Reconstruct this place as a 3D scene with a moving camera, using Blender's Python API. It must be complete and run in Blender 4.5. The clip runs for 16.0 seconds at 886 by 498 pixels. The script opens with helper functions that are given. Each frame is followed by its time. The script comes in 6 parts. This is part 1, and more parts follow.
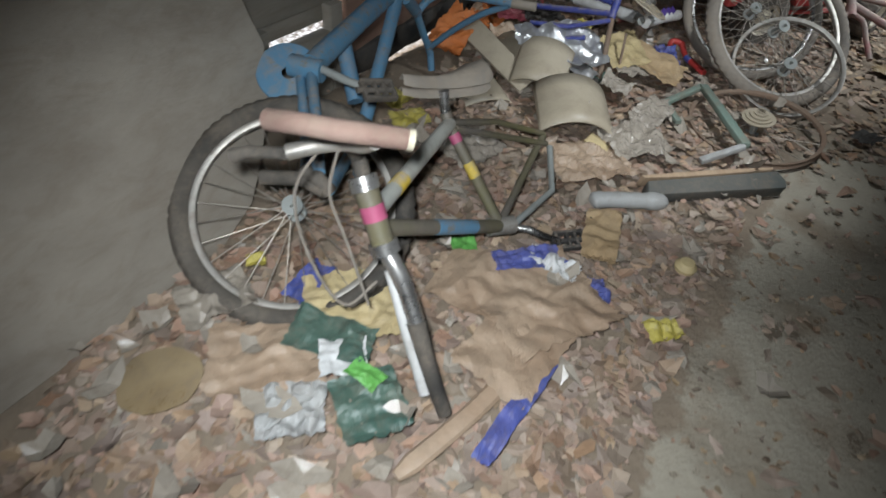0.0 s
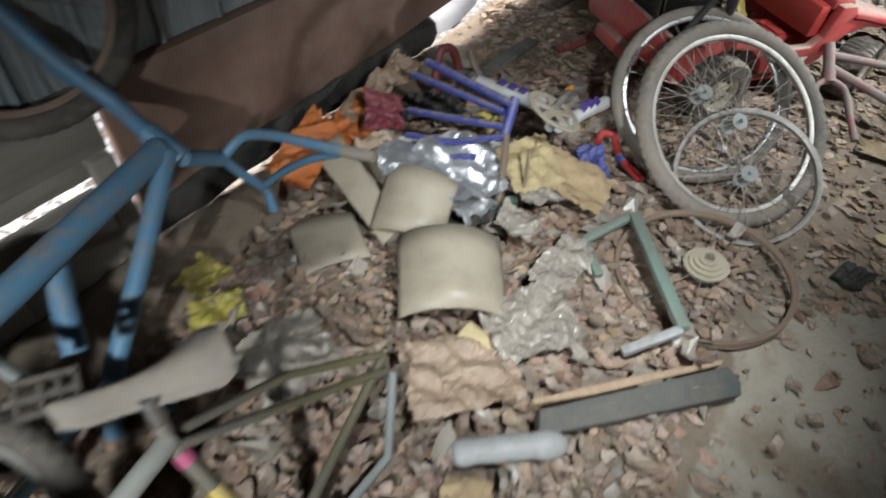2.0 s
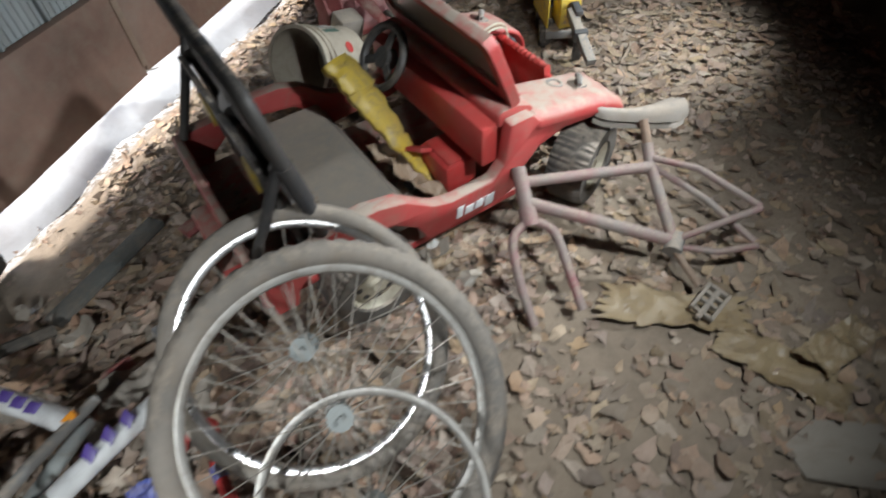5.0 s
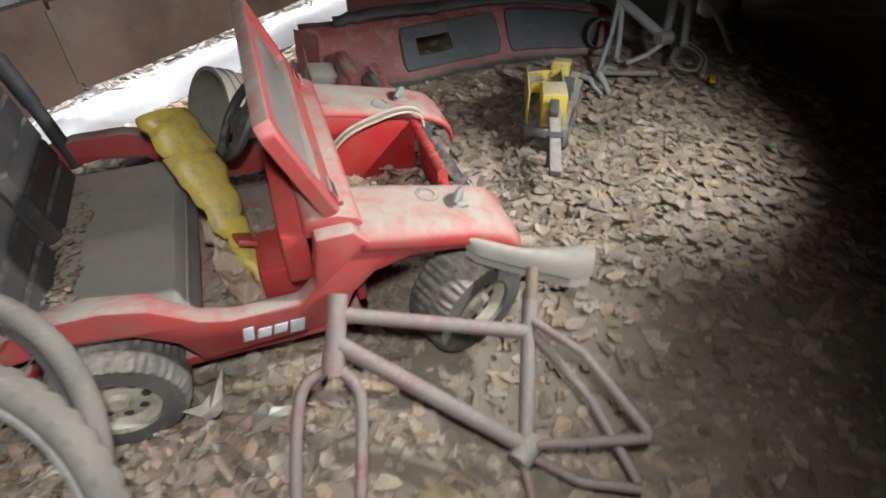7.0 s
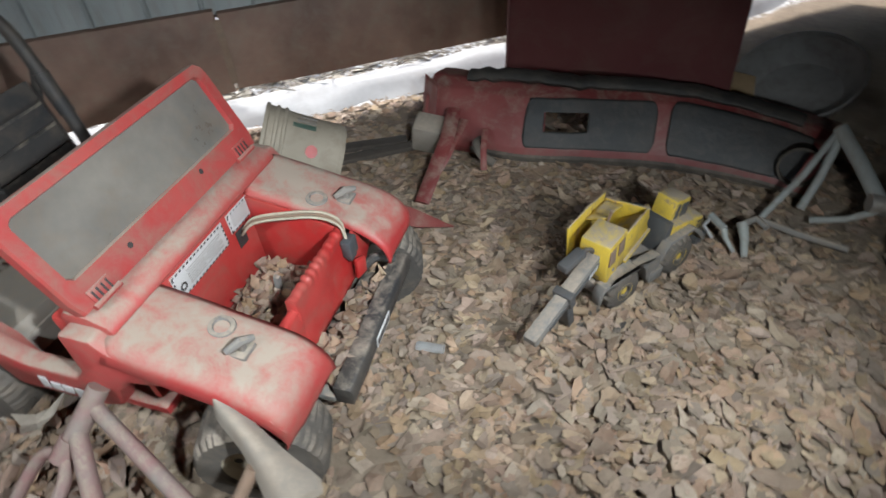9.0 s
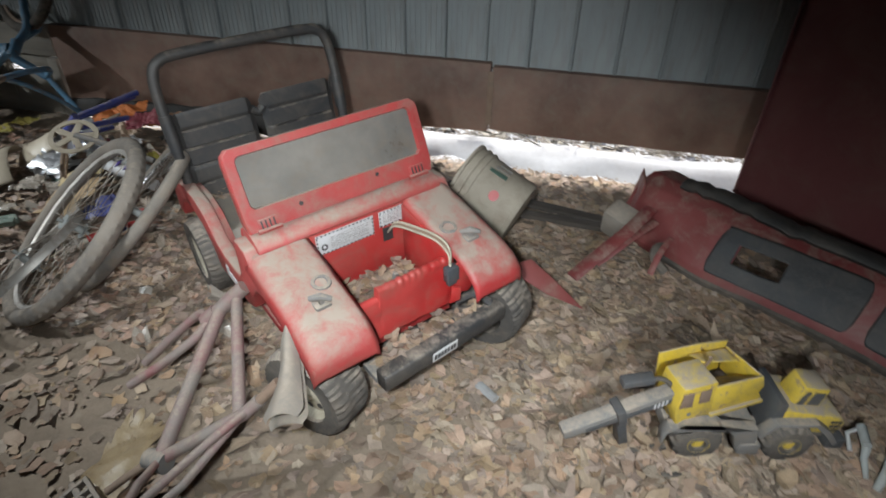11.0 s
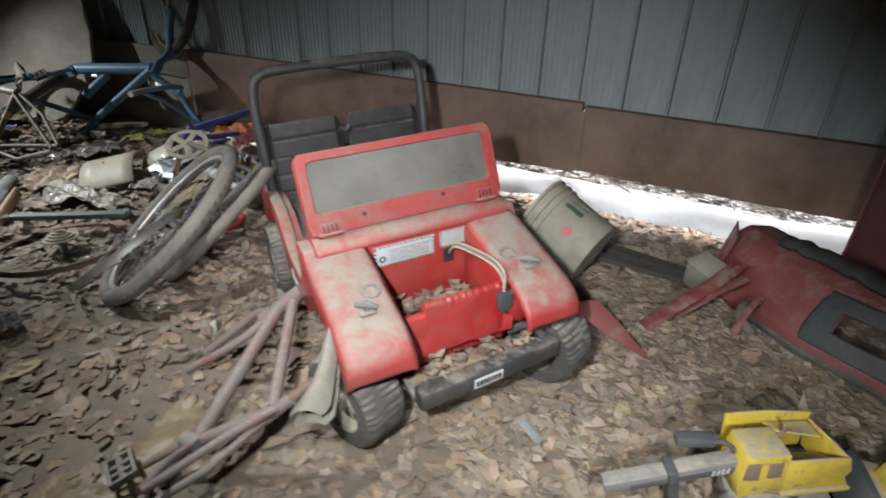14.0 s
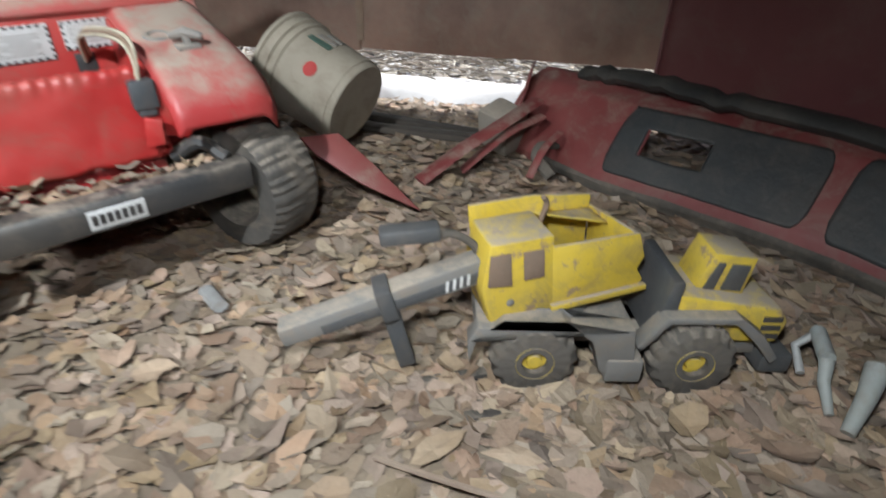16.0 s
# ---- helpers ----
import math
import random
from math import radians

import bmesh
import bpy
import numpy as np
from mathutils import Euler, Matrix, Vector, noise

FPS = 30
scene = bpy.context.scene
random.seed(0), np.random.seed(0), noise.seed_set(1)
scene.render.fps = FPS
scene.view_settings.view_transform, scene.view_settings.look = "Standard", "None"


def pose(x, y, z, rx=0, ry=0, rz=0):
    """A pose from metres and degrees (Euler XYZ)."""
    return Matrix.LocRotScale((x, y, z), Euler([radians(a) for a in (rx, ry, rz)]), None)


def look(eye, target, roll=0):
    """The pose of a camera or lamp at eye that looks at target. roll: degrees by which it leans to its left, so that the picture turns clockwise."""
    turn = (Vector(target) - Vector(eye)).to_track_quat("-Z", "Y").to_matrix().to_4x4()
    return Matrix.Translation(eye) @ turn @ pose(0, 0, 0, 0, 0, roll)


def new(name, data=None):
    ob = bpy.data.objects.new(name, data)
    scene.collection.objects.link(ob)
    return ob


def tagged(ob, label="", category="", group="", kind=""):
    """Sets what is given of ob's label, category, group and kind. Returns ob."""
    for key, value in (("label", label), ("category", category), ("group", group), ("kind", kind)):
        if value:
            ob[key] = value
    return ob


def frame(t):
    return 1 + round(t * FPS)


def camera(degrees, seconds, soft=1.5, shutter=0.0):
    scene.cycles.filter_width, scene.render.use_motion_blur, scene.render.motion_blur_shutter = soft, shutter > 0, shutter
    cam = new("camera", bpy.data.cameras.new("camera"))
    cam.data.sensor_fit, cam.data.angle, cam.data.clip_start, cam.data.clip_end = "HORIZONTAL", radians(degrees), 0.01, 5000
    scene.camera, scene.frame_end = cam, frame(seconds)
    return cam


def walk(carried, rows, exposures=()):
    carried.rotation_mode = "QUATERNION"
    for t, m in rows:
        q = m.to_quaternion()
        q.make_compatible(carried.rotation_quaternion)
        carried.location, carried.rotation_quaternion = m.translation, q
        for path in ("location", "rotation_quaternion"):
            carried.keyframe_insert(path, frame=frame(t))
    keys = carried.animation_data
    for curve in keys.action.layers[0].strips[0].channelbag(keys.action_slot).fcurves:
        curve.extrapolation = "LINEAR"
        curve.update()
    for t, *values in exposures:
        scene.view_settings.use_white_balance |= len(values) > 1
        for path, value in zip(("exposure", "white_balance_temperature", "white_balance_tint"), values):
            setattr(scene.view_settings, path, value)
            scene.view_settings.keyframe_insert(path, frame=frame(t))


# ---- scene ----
cam = camera(76.0, 16.0, soft=1.6, shutter=0.6)
PATH = [
    (0, (0.65, -0.447, 1.117), (0.598, 0.976, -0.288), 7.6),
    (0.5, (0.709, -0.266, 1.117), (0.662, 1.141, -0.303), 7.1),
    (1, (0.818, -0.059, 1.195), (0.763, 1.34, -0.233), 6.4),
    (1.5, (0.892, 0.14, 1.195), (0.837, 1.544, -0.228), 6.0),
    (2, (0.992, 0.431, 1.196), (0.948, 1.828, -0.234), 4.7),
    (2.5, (1.167, 0.642, 1.153), (1.162, 2.042, -0.276), 1.1),
    (3, (1.346, 0.826, 1.201), (1.389, 2.211, -0.242), -1.7),
    (3.5, (1.496, 1.056, 1.191), (1.578, 2.42, -0.269), -3.4),
    (3.6, (1.494, 1.087, 1.212), (1.601, 2.474, -0.225), -1.4),
    (4, (1.619, 1.316, 1.226), (1.754, 2.65, -0.257), -4.3),
    (4.5, (1.785, 1.453, 1.21), (1.929, 2.789, -0.271), -5.6),
    (5, (2.03, 1.542, 1.224), (2.138, 2.887, -0.252), -6.6),
    (5.2, (2.105, 1.588, 1.199), (2.2, 2.945, -0.268), -6.5),
    (7.3, (2.688, 1.997, 1.051), (2.432, 3.489, -0.256), -0.4),
    (7.5, (2.734, 2.078, 1.058), (2.394, 3.55, -0.253), -0.4),
    (8, (2.897, 2.303, 1.117), (2.275, 3.673, -0.202), -1.9),
    (8.2, (2.988, 2.372, 1.111), (2.268, 3.699, -0.201), -3.3),
    (10.3, (3.579, 2.852, 1.18), (2.11, 3.438, -0.045), 0.1),
    (10.5, (3.61, 2.861, 1.192), (2.089, 3.372, -0.002), 0.0),
    (11, (3.604, 2.877, 1.208), (1.991, 3.259, 0.089), 1.4),
    (11.5, (3.598, 2.905, 1.209), (1.934, 3.216, 0.144), 1.6),
    (12, (3.61, 2.851, 1.197), (1.917, 3.116, 0.166), 1.5),
    (12.5, (3.633, 2.772, 1.178), (1.914, 2.95, 0.171), 1.8),
    (13, (3.628, 2.784, 1.181), (1.899, 2.875, 0.18), 2.0),
    (13.5, (3.633, 2.868, 1.168), (1.895, 2.924, 0.179), 1.7),
    (14, (3.629, 2.978, 1.139), (1.889, 3.034, 0.154), 1.6),
    (14.5, (3.617, 3.149, 1.022), (1.875, 3.24, 0.044), 0.8),
    (15, (3.54, 3.265, 0.854), (1.805, 3.463, -0.121), 0.7),
    (15.5, (3.496, 3.368, 0.692), (1.778, 3.695, -0.278), 1.2),
    (16, (3.445, 3.426, 0.557), (1.749, 3.858, -0.409), 1.8),
]
walk(cam, [(t, look(eye, target, roll)) for t, eye, target, roll in PATH], [(0, 0.42), (1, 0.8), (2.5, 0.92), (3.5, 0.97), (5, 1.0), (7.5, 0.75), (8.2, 0.58), (10.5, 0.52), (13, 0.62), (16, 0.74)])

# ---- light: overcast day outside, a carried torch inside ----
world = bpy.data.worlds.new("world")
scene.world = world
world.use_nodes = True
wn = world.node_tree
sky = wn.nodes.new("ShaderNodeTexSky")
sky.sky_type, sky.sun_disc, sky.sun_elevation, sky.sun_rotation = "NISHITA", False, radians(38), radians(300)
wn.links.new(sky.outputs[0], wn.nodes["Background"].inputs[0])
wn.nodes["Background"].inputs[1].default_value = 0.15

sun = new("sun", bpy.data.lights.new("sun", "SUN"))
sun.data.energy, sun.data.angle, sun.data.color = 5.0, radians(12), (1.0, 0.97, 0.92)
sun.matrix_world = look((-6, 4, 6), (0.5, 4, 0))


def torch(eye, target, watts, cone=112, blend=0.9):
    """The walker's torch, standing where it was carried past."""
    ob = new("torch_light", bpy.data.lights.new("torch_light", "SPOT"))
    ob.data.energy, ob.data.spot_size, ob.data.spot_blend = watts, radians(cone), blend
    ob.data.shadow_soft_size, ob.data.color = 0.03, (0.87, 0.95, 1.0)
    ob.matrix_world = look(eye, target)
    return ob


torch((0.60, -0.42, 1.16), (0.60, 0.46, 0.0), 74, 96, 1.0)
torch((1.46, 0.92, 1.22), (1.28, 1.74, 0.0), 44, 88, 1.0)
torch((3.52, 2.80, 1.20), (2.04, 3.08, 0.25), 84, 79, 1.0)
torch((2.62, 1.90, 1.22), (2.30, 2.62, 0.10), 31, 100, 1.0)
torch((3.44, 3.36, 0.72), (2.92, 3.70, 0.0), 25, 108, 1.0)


# ---- materials ----
def node(nt, kind, **kw):
    n = nt.nodes.new(kind)
    for k, v in kw.items():
        n.inputs[k.replace("_", " ")].default_value = v
    return n


def ramp(nt, fac, stops):
    n = nt.nodes.new("ShaderNodeValToRGB")
    el = n.color_ramp.elements
    while len(el) < len(stops):
        el.new(0.5)
    for e, (p, c) in zip(el, stops):
        e.position, e.color = p, (*c, 1) if len(c) == 3 else c
    nt.links.new(fac, n.inputs[0])
    return n.outputs[0]


def mix(nt, fac, a, b):
    n = nt.nodes.new("ShaderNodeMix")
    n.data_type = "RGBA"
    for i, v in ((0, fac), (6, a), (7, b)):
        if isinstance(v, (int, float)):
            n.inputs[i].default_value = v
        elif isinstance(v, tuple):
            n.inputs[i].default_value = (*v, 1)
        else:
            nt.links.new(v, n.inputs[i])
    return n.outputs[2]


def calc(nt, op, a, b=0.0, c=0.0):
    n = nt.nodes.new("ShaderNodeMath")
    n.operation = op
    for i, v in enumerate((a, b, c)):
        if isinstance(v, (int, float)):
            n.inputs[i].default_value = v
        else:
            nt.links.new(v, n.inputs[i])
    return n.outputs[0]


DUST = (0.37, 0.31, 0.25)


def paint(name, colour, second=None, rough=0.5, metal=0.0, dust=0.3, settle=0.0, scale=18.0, bump=0.25, island=0.0, chips=None, grain=None):
    """A worn surface: a base colour that varies at two scales, dirt in patches, dust that settles on what faces up."""
    m = bpy.data.materials.new(name)
    m.use_nodes = True
    nt = m.node_tree
    bsdf = nt.nodes["Principled BSDF"]
    co = nt.nodes.new("ShaderNodeTexCoord").outputs["Object"]
    if grain:
        mp = node(nt, "ShaderNodeMapping")
        mp.inputs["Scale"].default_value = grain
        nt.links.new(co, mp.inputs[0])
        co = mp.outputs[0]
    big = node(nt, "ShaderNodeTexNoise", Scale=scale * 0.35, Detail=5.0, Roughness=0.6)
    fine = node(nt, "ShaderNodeTexNoise", Scale=scale * 4.0, Detail=6.0, Roughness=0.7)
    for n in (big, fine):
        nt.links.new(co, n.inputs["Vector"])
    second = second or tuple(c * 0.62 for c in colour)
    col = mix(nt, ramp(nt, big.outputs[0], [(0.35, (0, 0, 0)), (0.68, (1, 1, 1))]), colour, second)
    col = mix(nt, calc(nt, "MULTIPLY", fine.outputs[0], 0.35), col, tuple(c * 0.5 for c in colour))
    if island:
        geo = nt.nodes.new("ShaderNodeNewGeometry")
        hsv = nt.nodes.new("ShaderNodeHueSaturation")
        hsv.inputs["Value"].default_value = 1
        nt.links.new(calc(nt, "MULTIPLY_ADD", geo.outputs["Random Per Island"], island * 2, 1 - island), hsv.inputs["Value"])
        nt.links.new(calc(nt, "MULTIPLY_ADD", calc(nt, "FRACT", calc(nt, "MULTIPLY", geo.outputs["Random Per Island"], 17.3)), 0.03, 0.485), hsv.inputs["Hue"])
        nt.links.new(calc(nt, "MULTIPLY_ADD", calc(nt, "FRACT", calc(nt, "MULTIPLY", geo.outputs["Random Per Island"], 7.7)), 0.5, 0.72), hsv.inputs["Saturation"])
        nt.links.new(col, hsv.inputs["Color"])
        col = hsv.outputs[0]
    if chips:
        ch = node(nt, "ShaderNodeTexNoise", Scale=scale * 1.6, Detail=8.0, Roughness=0.75)
        nt.links.new(co, ch.inputs["Vector"])
        col = mix(nt, ramp(nt, ch.outputs[0], [(0.56, (0, 0, 0)), (0.62, (1, 1, 1))]), col, chips)
    mid = node(nt, "ShaderNodeTexNoise", Scale=scale * 1.3, Detail=7.0, Roughness=0.72)
    mid.inputs["Distortion"].default_value = 0.6
    nt.links.new(co, mid.inputs["Vector"])
    smear = ramp(nt, mid.outputs[0], [(0.47, (0, 0, 0)), (0.70, (1, 1, 1))])
    col = mix(nt, calc(nt, "MULTIPLY", smear, min(1.0, dust * 1.7)), col, (0.17, 0.13, 0.095))
    grime = ramp(nt, big.outputs[0], [(0.3, (1, 1, 1)), (0.75, (0, 0, 0))])
    dirt = calc(nt, "MULTIPLY", grime, dust)
    if settle:
        geo2 = nt.nodes.new("ShaderNodeNewGeometry")
        sep = nt.nodes.new("ShaderNodeSeparateXYZ")
        nt.links.new(geo2.outputs["Normal"], sep.inputs[0])
        up = calc(nt, "POWER", calc(nt, "MAXIMUM", sep.outputs[2], 0.0), 1.6)
        layer = calc(nt, "MULTIPLY_ADD", mid.outputs[0], 2.2, settle * 1.1 - 0.95)
        layer = calc(nt, "ADD", layer, calc(nt, "MULTIPLY_ADD", fine.outputs[0], 1.5, -0.75))
        up = calc(nt, "MULTIPLY", up, calc(nt, "MAXIMUM", layer, 0.0))
        dirt = calc(nt, "MINIMUM", calc(nt, "MAXIMUM", dirt, up), 0.95)
    col = mix(nt, dirt, col, DUST)
    nt.links.new(col, bsdf.inputs["Base Color"])
    nt.links.new(calc(nt, "MINIMUM", calc(nt, "ADD", calc(nt, "MULTIPLY_ADD", fine.outputs[0], 0.3, rough - 0.15), calc(nt, "MULTIPLY", dirt, 0.5)), 0.98), bsdf.inputs["Roughness"])
    nt.links.new(calc(nt, "MULTIPLY", calc(nt, "SUBTRACT", 1.0, dirt), metal), bsdf.inputs["Metallic"])
    if bump:
        b = node(nt, "ShaderNodeBump", Strength=bump, Distance=0.004)
        nt.links.new(fine.outputs[0], b.inputs["Height"])
        nt.links.new(b.outputs[0], bsdf.inputs["Normal"])
    return m


def ground_material():
    m = bpy.data.materials.new("ground")
    m.use_nodes = True
    nt = m.node_tree
    bsdf = nt.nodes["Principled BSDF"]
    pos = nt.nodes.new("ShaderNodeNewGeometry").outputs["Position"]
    n1, n2, n3 = node(nt, "ShaderNodeTexNoise", Scale=2.6, Detail=6.0), node(nt, "ShaderNodeTexNoise", Scale=38.0, Detail=8.0, Roughness=0.7), node(nt, "ShaderNodeTexNoise", Scale=9.0, Detail=6.0, Roughness=0.7)
    for n in (n1, n2, n3):
        nt.links.new(pos, n.inputs["Vector"])
    sep = nt.nodes.new("ShaderNodeSeparateXYZ")
    nt.links.new(pos, sep.inputs[0])
    soil = mix(nt, ramp(nt, n3.outputs[0], [(0.3, (0, 0, 0)), (0.7, (1, 1, 1))]), (0.27, 0.205, 0.145), (0.125, 0.09, 0.064))
    soil = mix(nt, calc(nt, "MULTIPLY", n2.outputs[0], 0.75), soil, (0.33, 0.265, 0.20))
    slab = mix(nt, n3.outputs[0], (0.42, 0.375, 0.30), (0.33, 0.285, 0.215))
    slab = mix(nt, calc(nt, "MULTIPLY", n2.outputs[0], 0.4), slab, (0.43, 0.39, 0.33))
    slab = mix(nt, ramp(nt, n1.outputs[0], [(0.52, (0, 0, 0)), (0.66, (1, 1, 1))]), slab, (0.25, 0.195, 0.14))
    n4 = node(nt, "ShaderNodeTexNoise", Scale=5.5, Detail=9.0, Roughness=0.78)
    nt.links.new(pos, n4.inputs["Vector"])
    slab = mix(nt, ramp(nt, n4.outputs[0], [(0.60, (0, 0, 0)), (0.645, (0.85, 0.85, 0.85))]), slab, (0.12, 0.085, 0.058))
    edge = calc(nt, "SUBTRACT", sep.outputs[0], calc(nt, "MULTIPLY_ADD", sep.outputs[1], 0.52, 1.04))
    edge = calc(nt, "ADD", edge, calc(nt, "MULTIPLY_ADD", n3.outputs[0], 0.22, -0.11))
    far = calc(nt, "SUBTRACT", 1.75, calc(nt, "ADD", sep.outputs[1], calc(nt, "MULTIPLY_ADD", n1.outputs[0], 2.2, -1.1)))
    on = calc(nt, "MULTIPLY", calc(nt, "MINIMUM", calc(nt, "MAXIMUM", calc(nt, "MULTIPLY", edge, 40.0), 0.0), 1.0), calc(nt, "MINIMUM", calc(nt, "MAXIMUM", calc(nt, "MULTIPLY", far, 3.0), 0.0), 1.0))
    patch = ramp(nt, n1.outputs[0], [(0.60, (0, 0, 0)), (0.64, (1, 1, 1))])
    side = calc(nt, "MINIMUM", calc(nt, "MAXIMUM", calc(nt, "MULTIPLY", calc(nt, "SUBTRACT", sep.outputs[0], calc(nt, "MULTIPLY_ADD", sep.outputs[1], 0.35, 1.85)), 4.0), 0.0), 1.0)
    on = calc(nt, "MAXIMUM", on, calc(nt, "MULTIPLY", patch, side))
    col = mix(nt, on, soil, slab)
    # litter in the open beyond the wall line, daylight glare painted near white
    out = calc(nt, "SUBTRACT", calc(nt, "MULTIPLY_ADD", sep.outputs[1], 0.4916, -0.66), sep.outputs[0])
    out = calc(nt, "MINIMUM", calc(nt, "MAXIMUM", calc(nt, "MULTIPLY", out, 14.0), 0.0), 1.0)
    day_glare = mix(nt, ramp(nt, n2.outputs[0], [(0.44, (0, 0, 0)), (0.56, (1, 1, 1))]), (0.16, 0.13, 0.10), (0.78, 0.79, 0.80))
    col = mix(nt, out, col, day_glare)
    nt.links.new(col, bsdf.inputs["Base Color"])
    bsdf.inputs["Roughness"].default_value = 0.92
    b = node(nt, "ShaderNodeBump", Strength=0.55, Distance=0.012)
    nt.links.new(n2.outputs[0], b.inputs["Height"])
    nt.links.new(b.outputs[0], bsdf.inputs["Normal"])
    return m


def glass_material(name, colour, rough, alpha=1.0, trans=0.0):
    m = paint(name, colour, rough=rough, dust=0.35, scale=12, bump=0.1)
    b = m.node_tree.nodes["Principled BSDF"]
    b.inputs["Transmission Weight"].default_value = trans
    b.inputs["Coat Weight"].default_value = 0.25
    b.inputs["Coat Roughness"].default_value = 0.12
    return m


M = {}
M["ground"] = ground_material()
M["leaf"] = paint("dry_leaf", (0.40, 0.285, 0.195), (0.26, 0.175, 0.115), rough=0.75, dust=0.28, scale=34, bump=0.5, island=0.46)
M["litter"] = paint("brown_litter", (0.42, 0.295, 0.215), (0.28, 0.175, 0.12), rough=0.55, dust=0.25, scale=16, bump=0.5, island=0.4)
# pale tone holds the daylight glare on stalks and leaves outside
M["straw"] = paint("straw_with_glare", (0.56, 0.52, 0.45), (0.18, 0.15, 0.11), rough=0.8, dust=0.08, scale=20, island=0.6)
M["siding"] = paint("grey_siding", (0.34, 0.385, 0.40), (0.25, 0.29, 0.30), rough=0.42, dust=0.26, scale=5, bump=0.35, grain=(3, 3, 0.5))
M["beam"] = paint("rusty_brown_board", (0.21, 0.088, 0.056), (0.11, 0.056, 0.04), rough=0.55, dust=0.34, scale=9, bump=0.3)
M["greyboard"] = paint("weathered_grey_board", (0.30, 0.28, 0.24), (0.19, 0.175, 0.15), rough=0.85, dust=0.3, scale=6, bump=0.5, grain=(1, 1, 5))
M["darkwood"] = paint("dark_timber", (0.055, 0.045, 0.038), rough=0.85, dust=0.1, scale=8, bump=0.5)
M["cement"] = paint("dusty_cement_sheet", (0.40, 0.36, 0.305), (0.23, 0.195, 0.16), rough=0.9, dust=0.30, scale=5, bump=0.6, grain=(1.0, 2.2, 1.0))
M["maroon"] = paint("maroon_paint", (0.13, 0.014, 0.022), (0.09, 0.012, 0.018), rough=0.42, dust=0.16, scale=4, bump=0.08)
M["red"] = paint("dusty_red_plastic", (0.50, 0.014, 0.020), (0.38, 0.014, 0.02), rough=0.4, dust=0.28, settle=0.60, scale=7, bump=0.1)
M["redclean"] = paint("red_plastic", (0.58, 0.010, 0.014), (0.42, 0.01, 0.012), rough=0.38, dust=0.22, scale=9, bump=0.15)
M["carred"] = paint("faded_red_bumper", (0.23, 0.012, 0.018), (0.14, 0.011, 0.015), rough=0.45, dust=0.22, settle=0.05, scale=8, bump=0.12)
M["black"] = paint("black_plastic", (0.016, 0.018, 0.022), (0.03, 0.032, 0.036), rough=0.45, dust=0.16, settle=0.12, scale=12, bump=0.2)
M["inset"] = paint("black_textured_inset", (0.012, 0.015, 0.019), (0.024, 0.029, 0.033), rough=0.5, dust=0.10, scale=16, bump=0.5)
M["slate"] = paint("grey_black_plastic", (0.035, 0.042, 0.052), (0.06, 0.07, 0.08), rough=0.5, dust=0.16, scale=12, bump=0.3)
M["rubber"] = paint("dusty_rubber", (0.20, 0.18, 0.16), (0.12, 0.11, 0.10), rough=0.85, dust=0.62, settle=0.3, scale=14, bump=0.5)
M["tyredark"] = paint("dark_rubber", (0.03, 0.029, 0.028), rough=0.8, dust=0.35, scale=16, bump=0.5)
M["wheeltyre"] = paint("toy_tyre", (0.04, 0.041, 0.043), rough=0.7, dust=0.32, settle=0.45, scale=12, bump=0.3)
M["alloy"] = paint("dull_alloy", (0.50, 0.48, 0.45), (0.36, 0.34, 0.31), rough=0.38, metal=0.75, dust=0.4, scale=16, bump=0.15)
M["chrome"] = paint("worn_chrome", (0.66, 0.66, 0.66), (0.45, 0.43, 0.41), rough=0.22, metal=1.0, dust=0.25, scale=20, bump=0.1)
M["rust"] = paint("rusty_steel", (0.20, 0.10, 0.055), (0.32, 0.24, 0.18), rough=0.7, metal=0.3, dust=0.35, scale=22, bump=0.5)
M["spoke"] = paint("spoke_steel", (0.42, 0.39, 0.35), (0.28, 0.24, 0.2), rough=0.4, metal=0.7, dust=0.35, scale=30, bump=0.0)
M["cream"] = paint("cream_plastic", (0.62, 0.56, 0.42), rough=0.5, dust=0.45, scale=14, bump=0.15)
M["glass"] = glass_material("dusty_windscreen", (0.20, 0.19, 0.175), 0.26)
M["white"] = paint("white_label", (0.74, 0.74, 0.74), (0.6, 0.6, 0.6), rough=0.5, dust=0.15, scale=14, bump=0.05)
M["ink"] = paint("dark_print", (0.03, 0.03, 0.035), rough=0.6, dust=0.1, bump=0)
M["yellow"] = paint("yellow_paint", (0.80, 0.56, 0.012), (0.62, 0.42, 0.02), rough=0.42, dust=0.3, settle=0.62, scale=16, bump=0.2, chips=(0.30, 0.20, 0.12))
M["yellowbag"] = paint("yellow_film", (0.72, 0.50, 0.02), (0.62, 0.42, 0.03), rough=0.32, dust=0.4, scale=22, bump=0.3)
M["toygrey"] = paint("toy_grey", (0.10, 0.115, 0.13), (0.16, 0.165, 0.165), rough=0.55, dust=0.45, settle=0.5, scale=18, bump=0.25)
M["blue"] = paint("sky_blue_paint", (0.065, 0.25, 0.44), (0.10, 0.25, 0.38), rough=0.4, dust=0.2, settle=0.15, scale=14, bump=0.15, chips=(0.16, 0.17, 0.17))
M["navy"] = paint("royal_blue_paint", (0.012, 0.035, 0.32), (0.02, 0.05, 0.26), rough=0.35, dust=0.2, settle=0.3, scale=20, bump=0.1)
M["pinkgrey"] = paint("dusty_pink_grey_paint", (0.19, 0.165, 0.16), (0.30, 0.10, 0.105), rough=0.6, dust=0.38, settle=0.3, scale=26, bump=0.3)
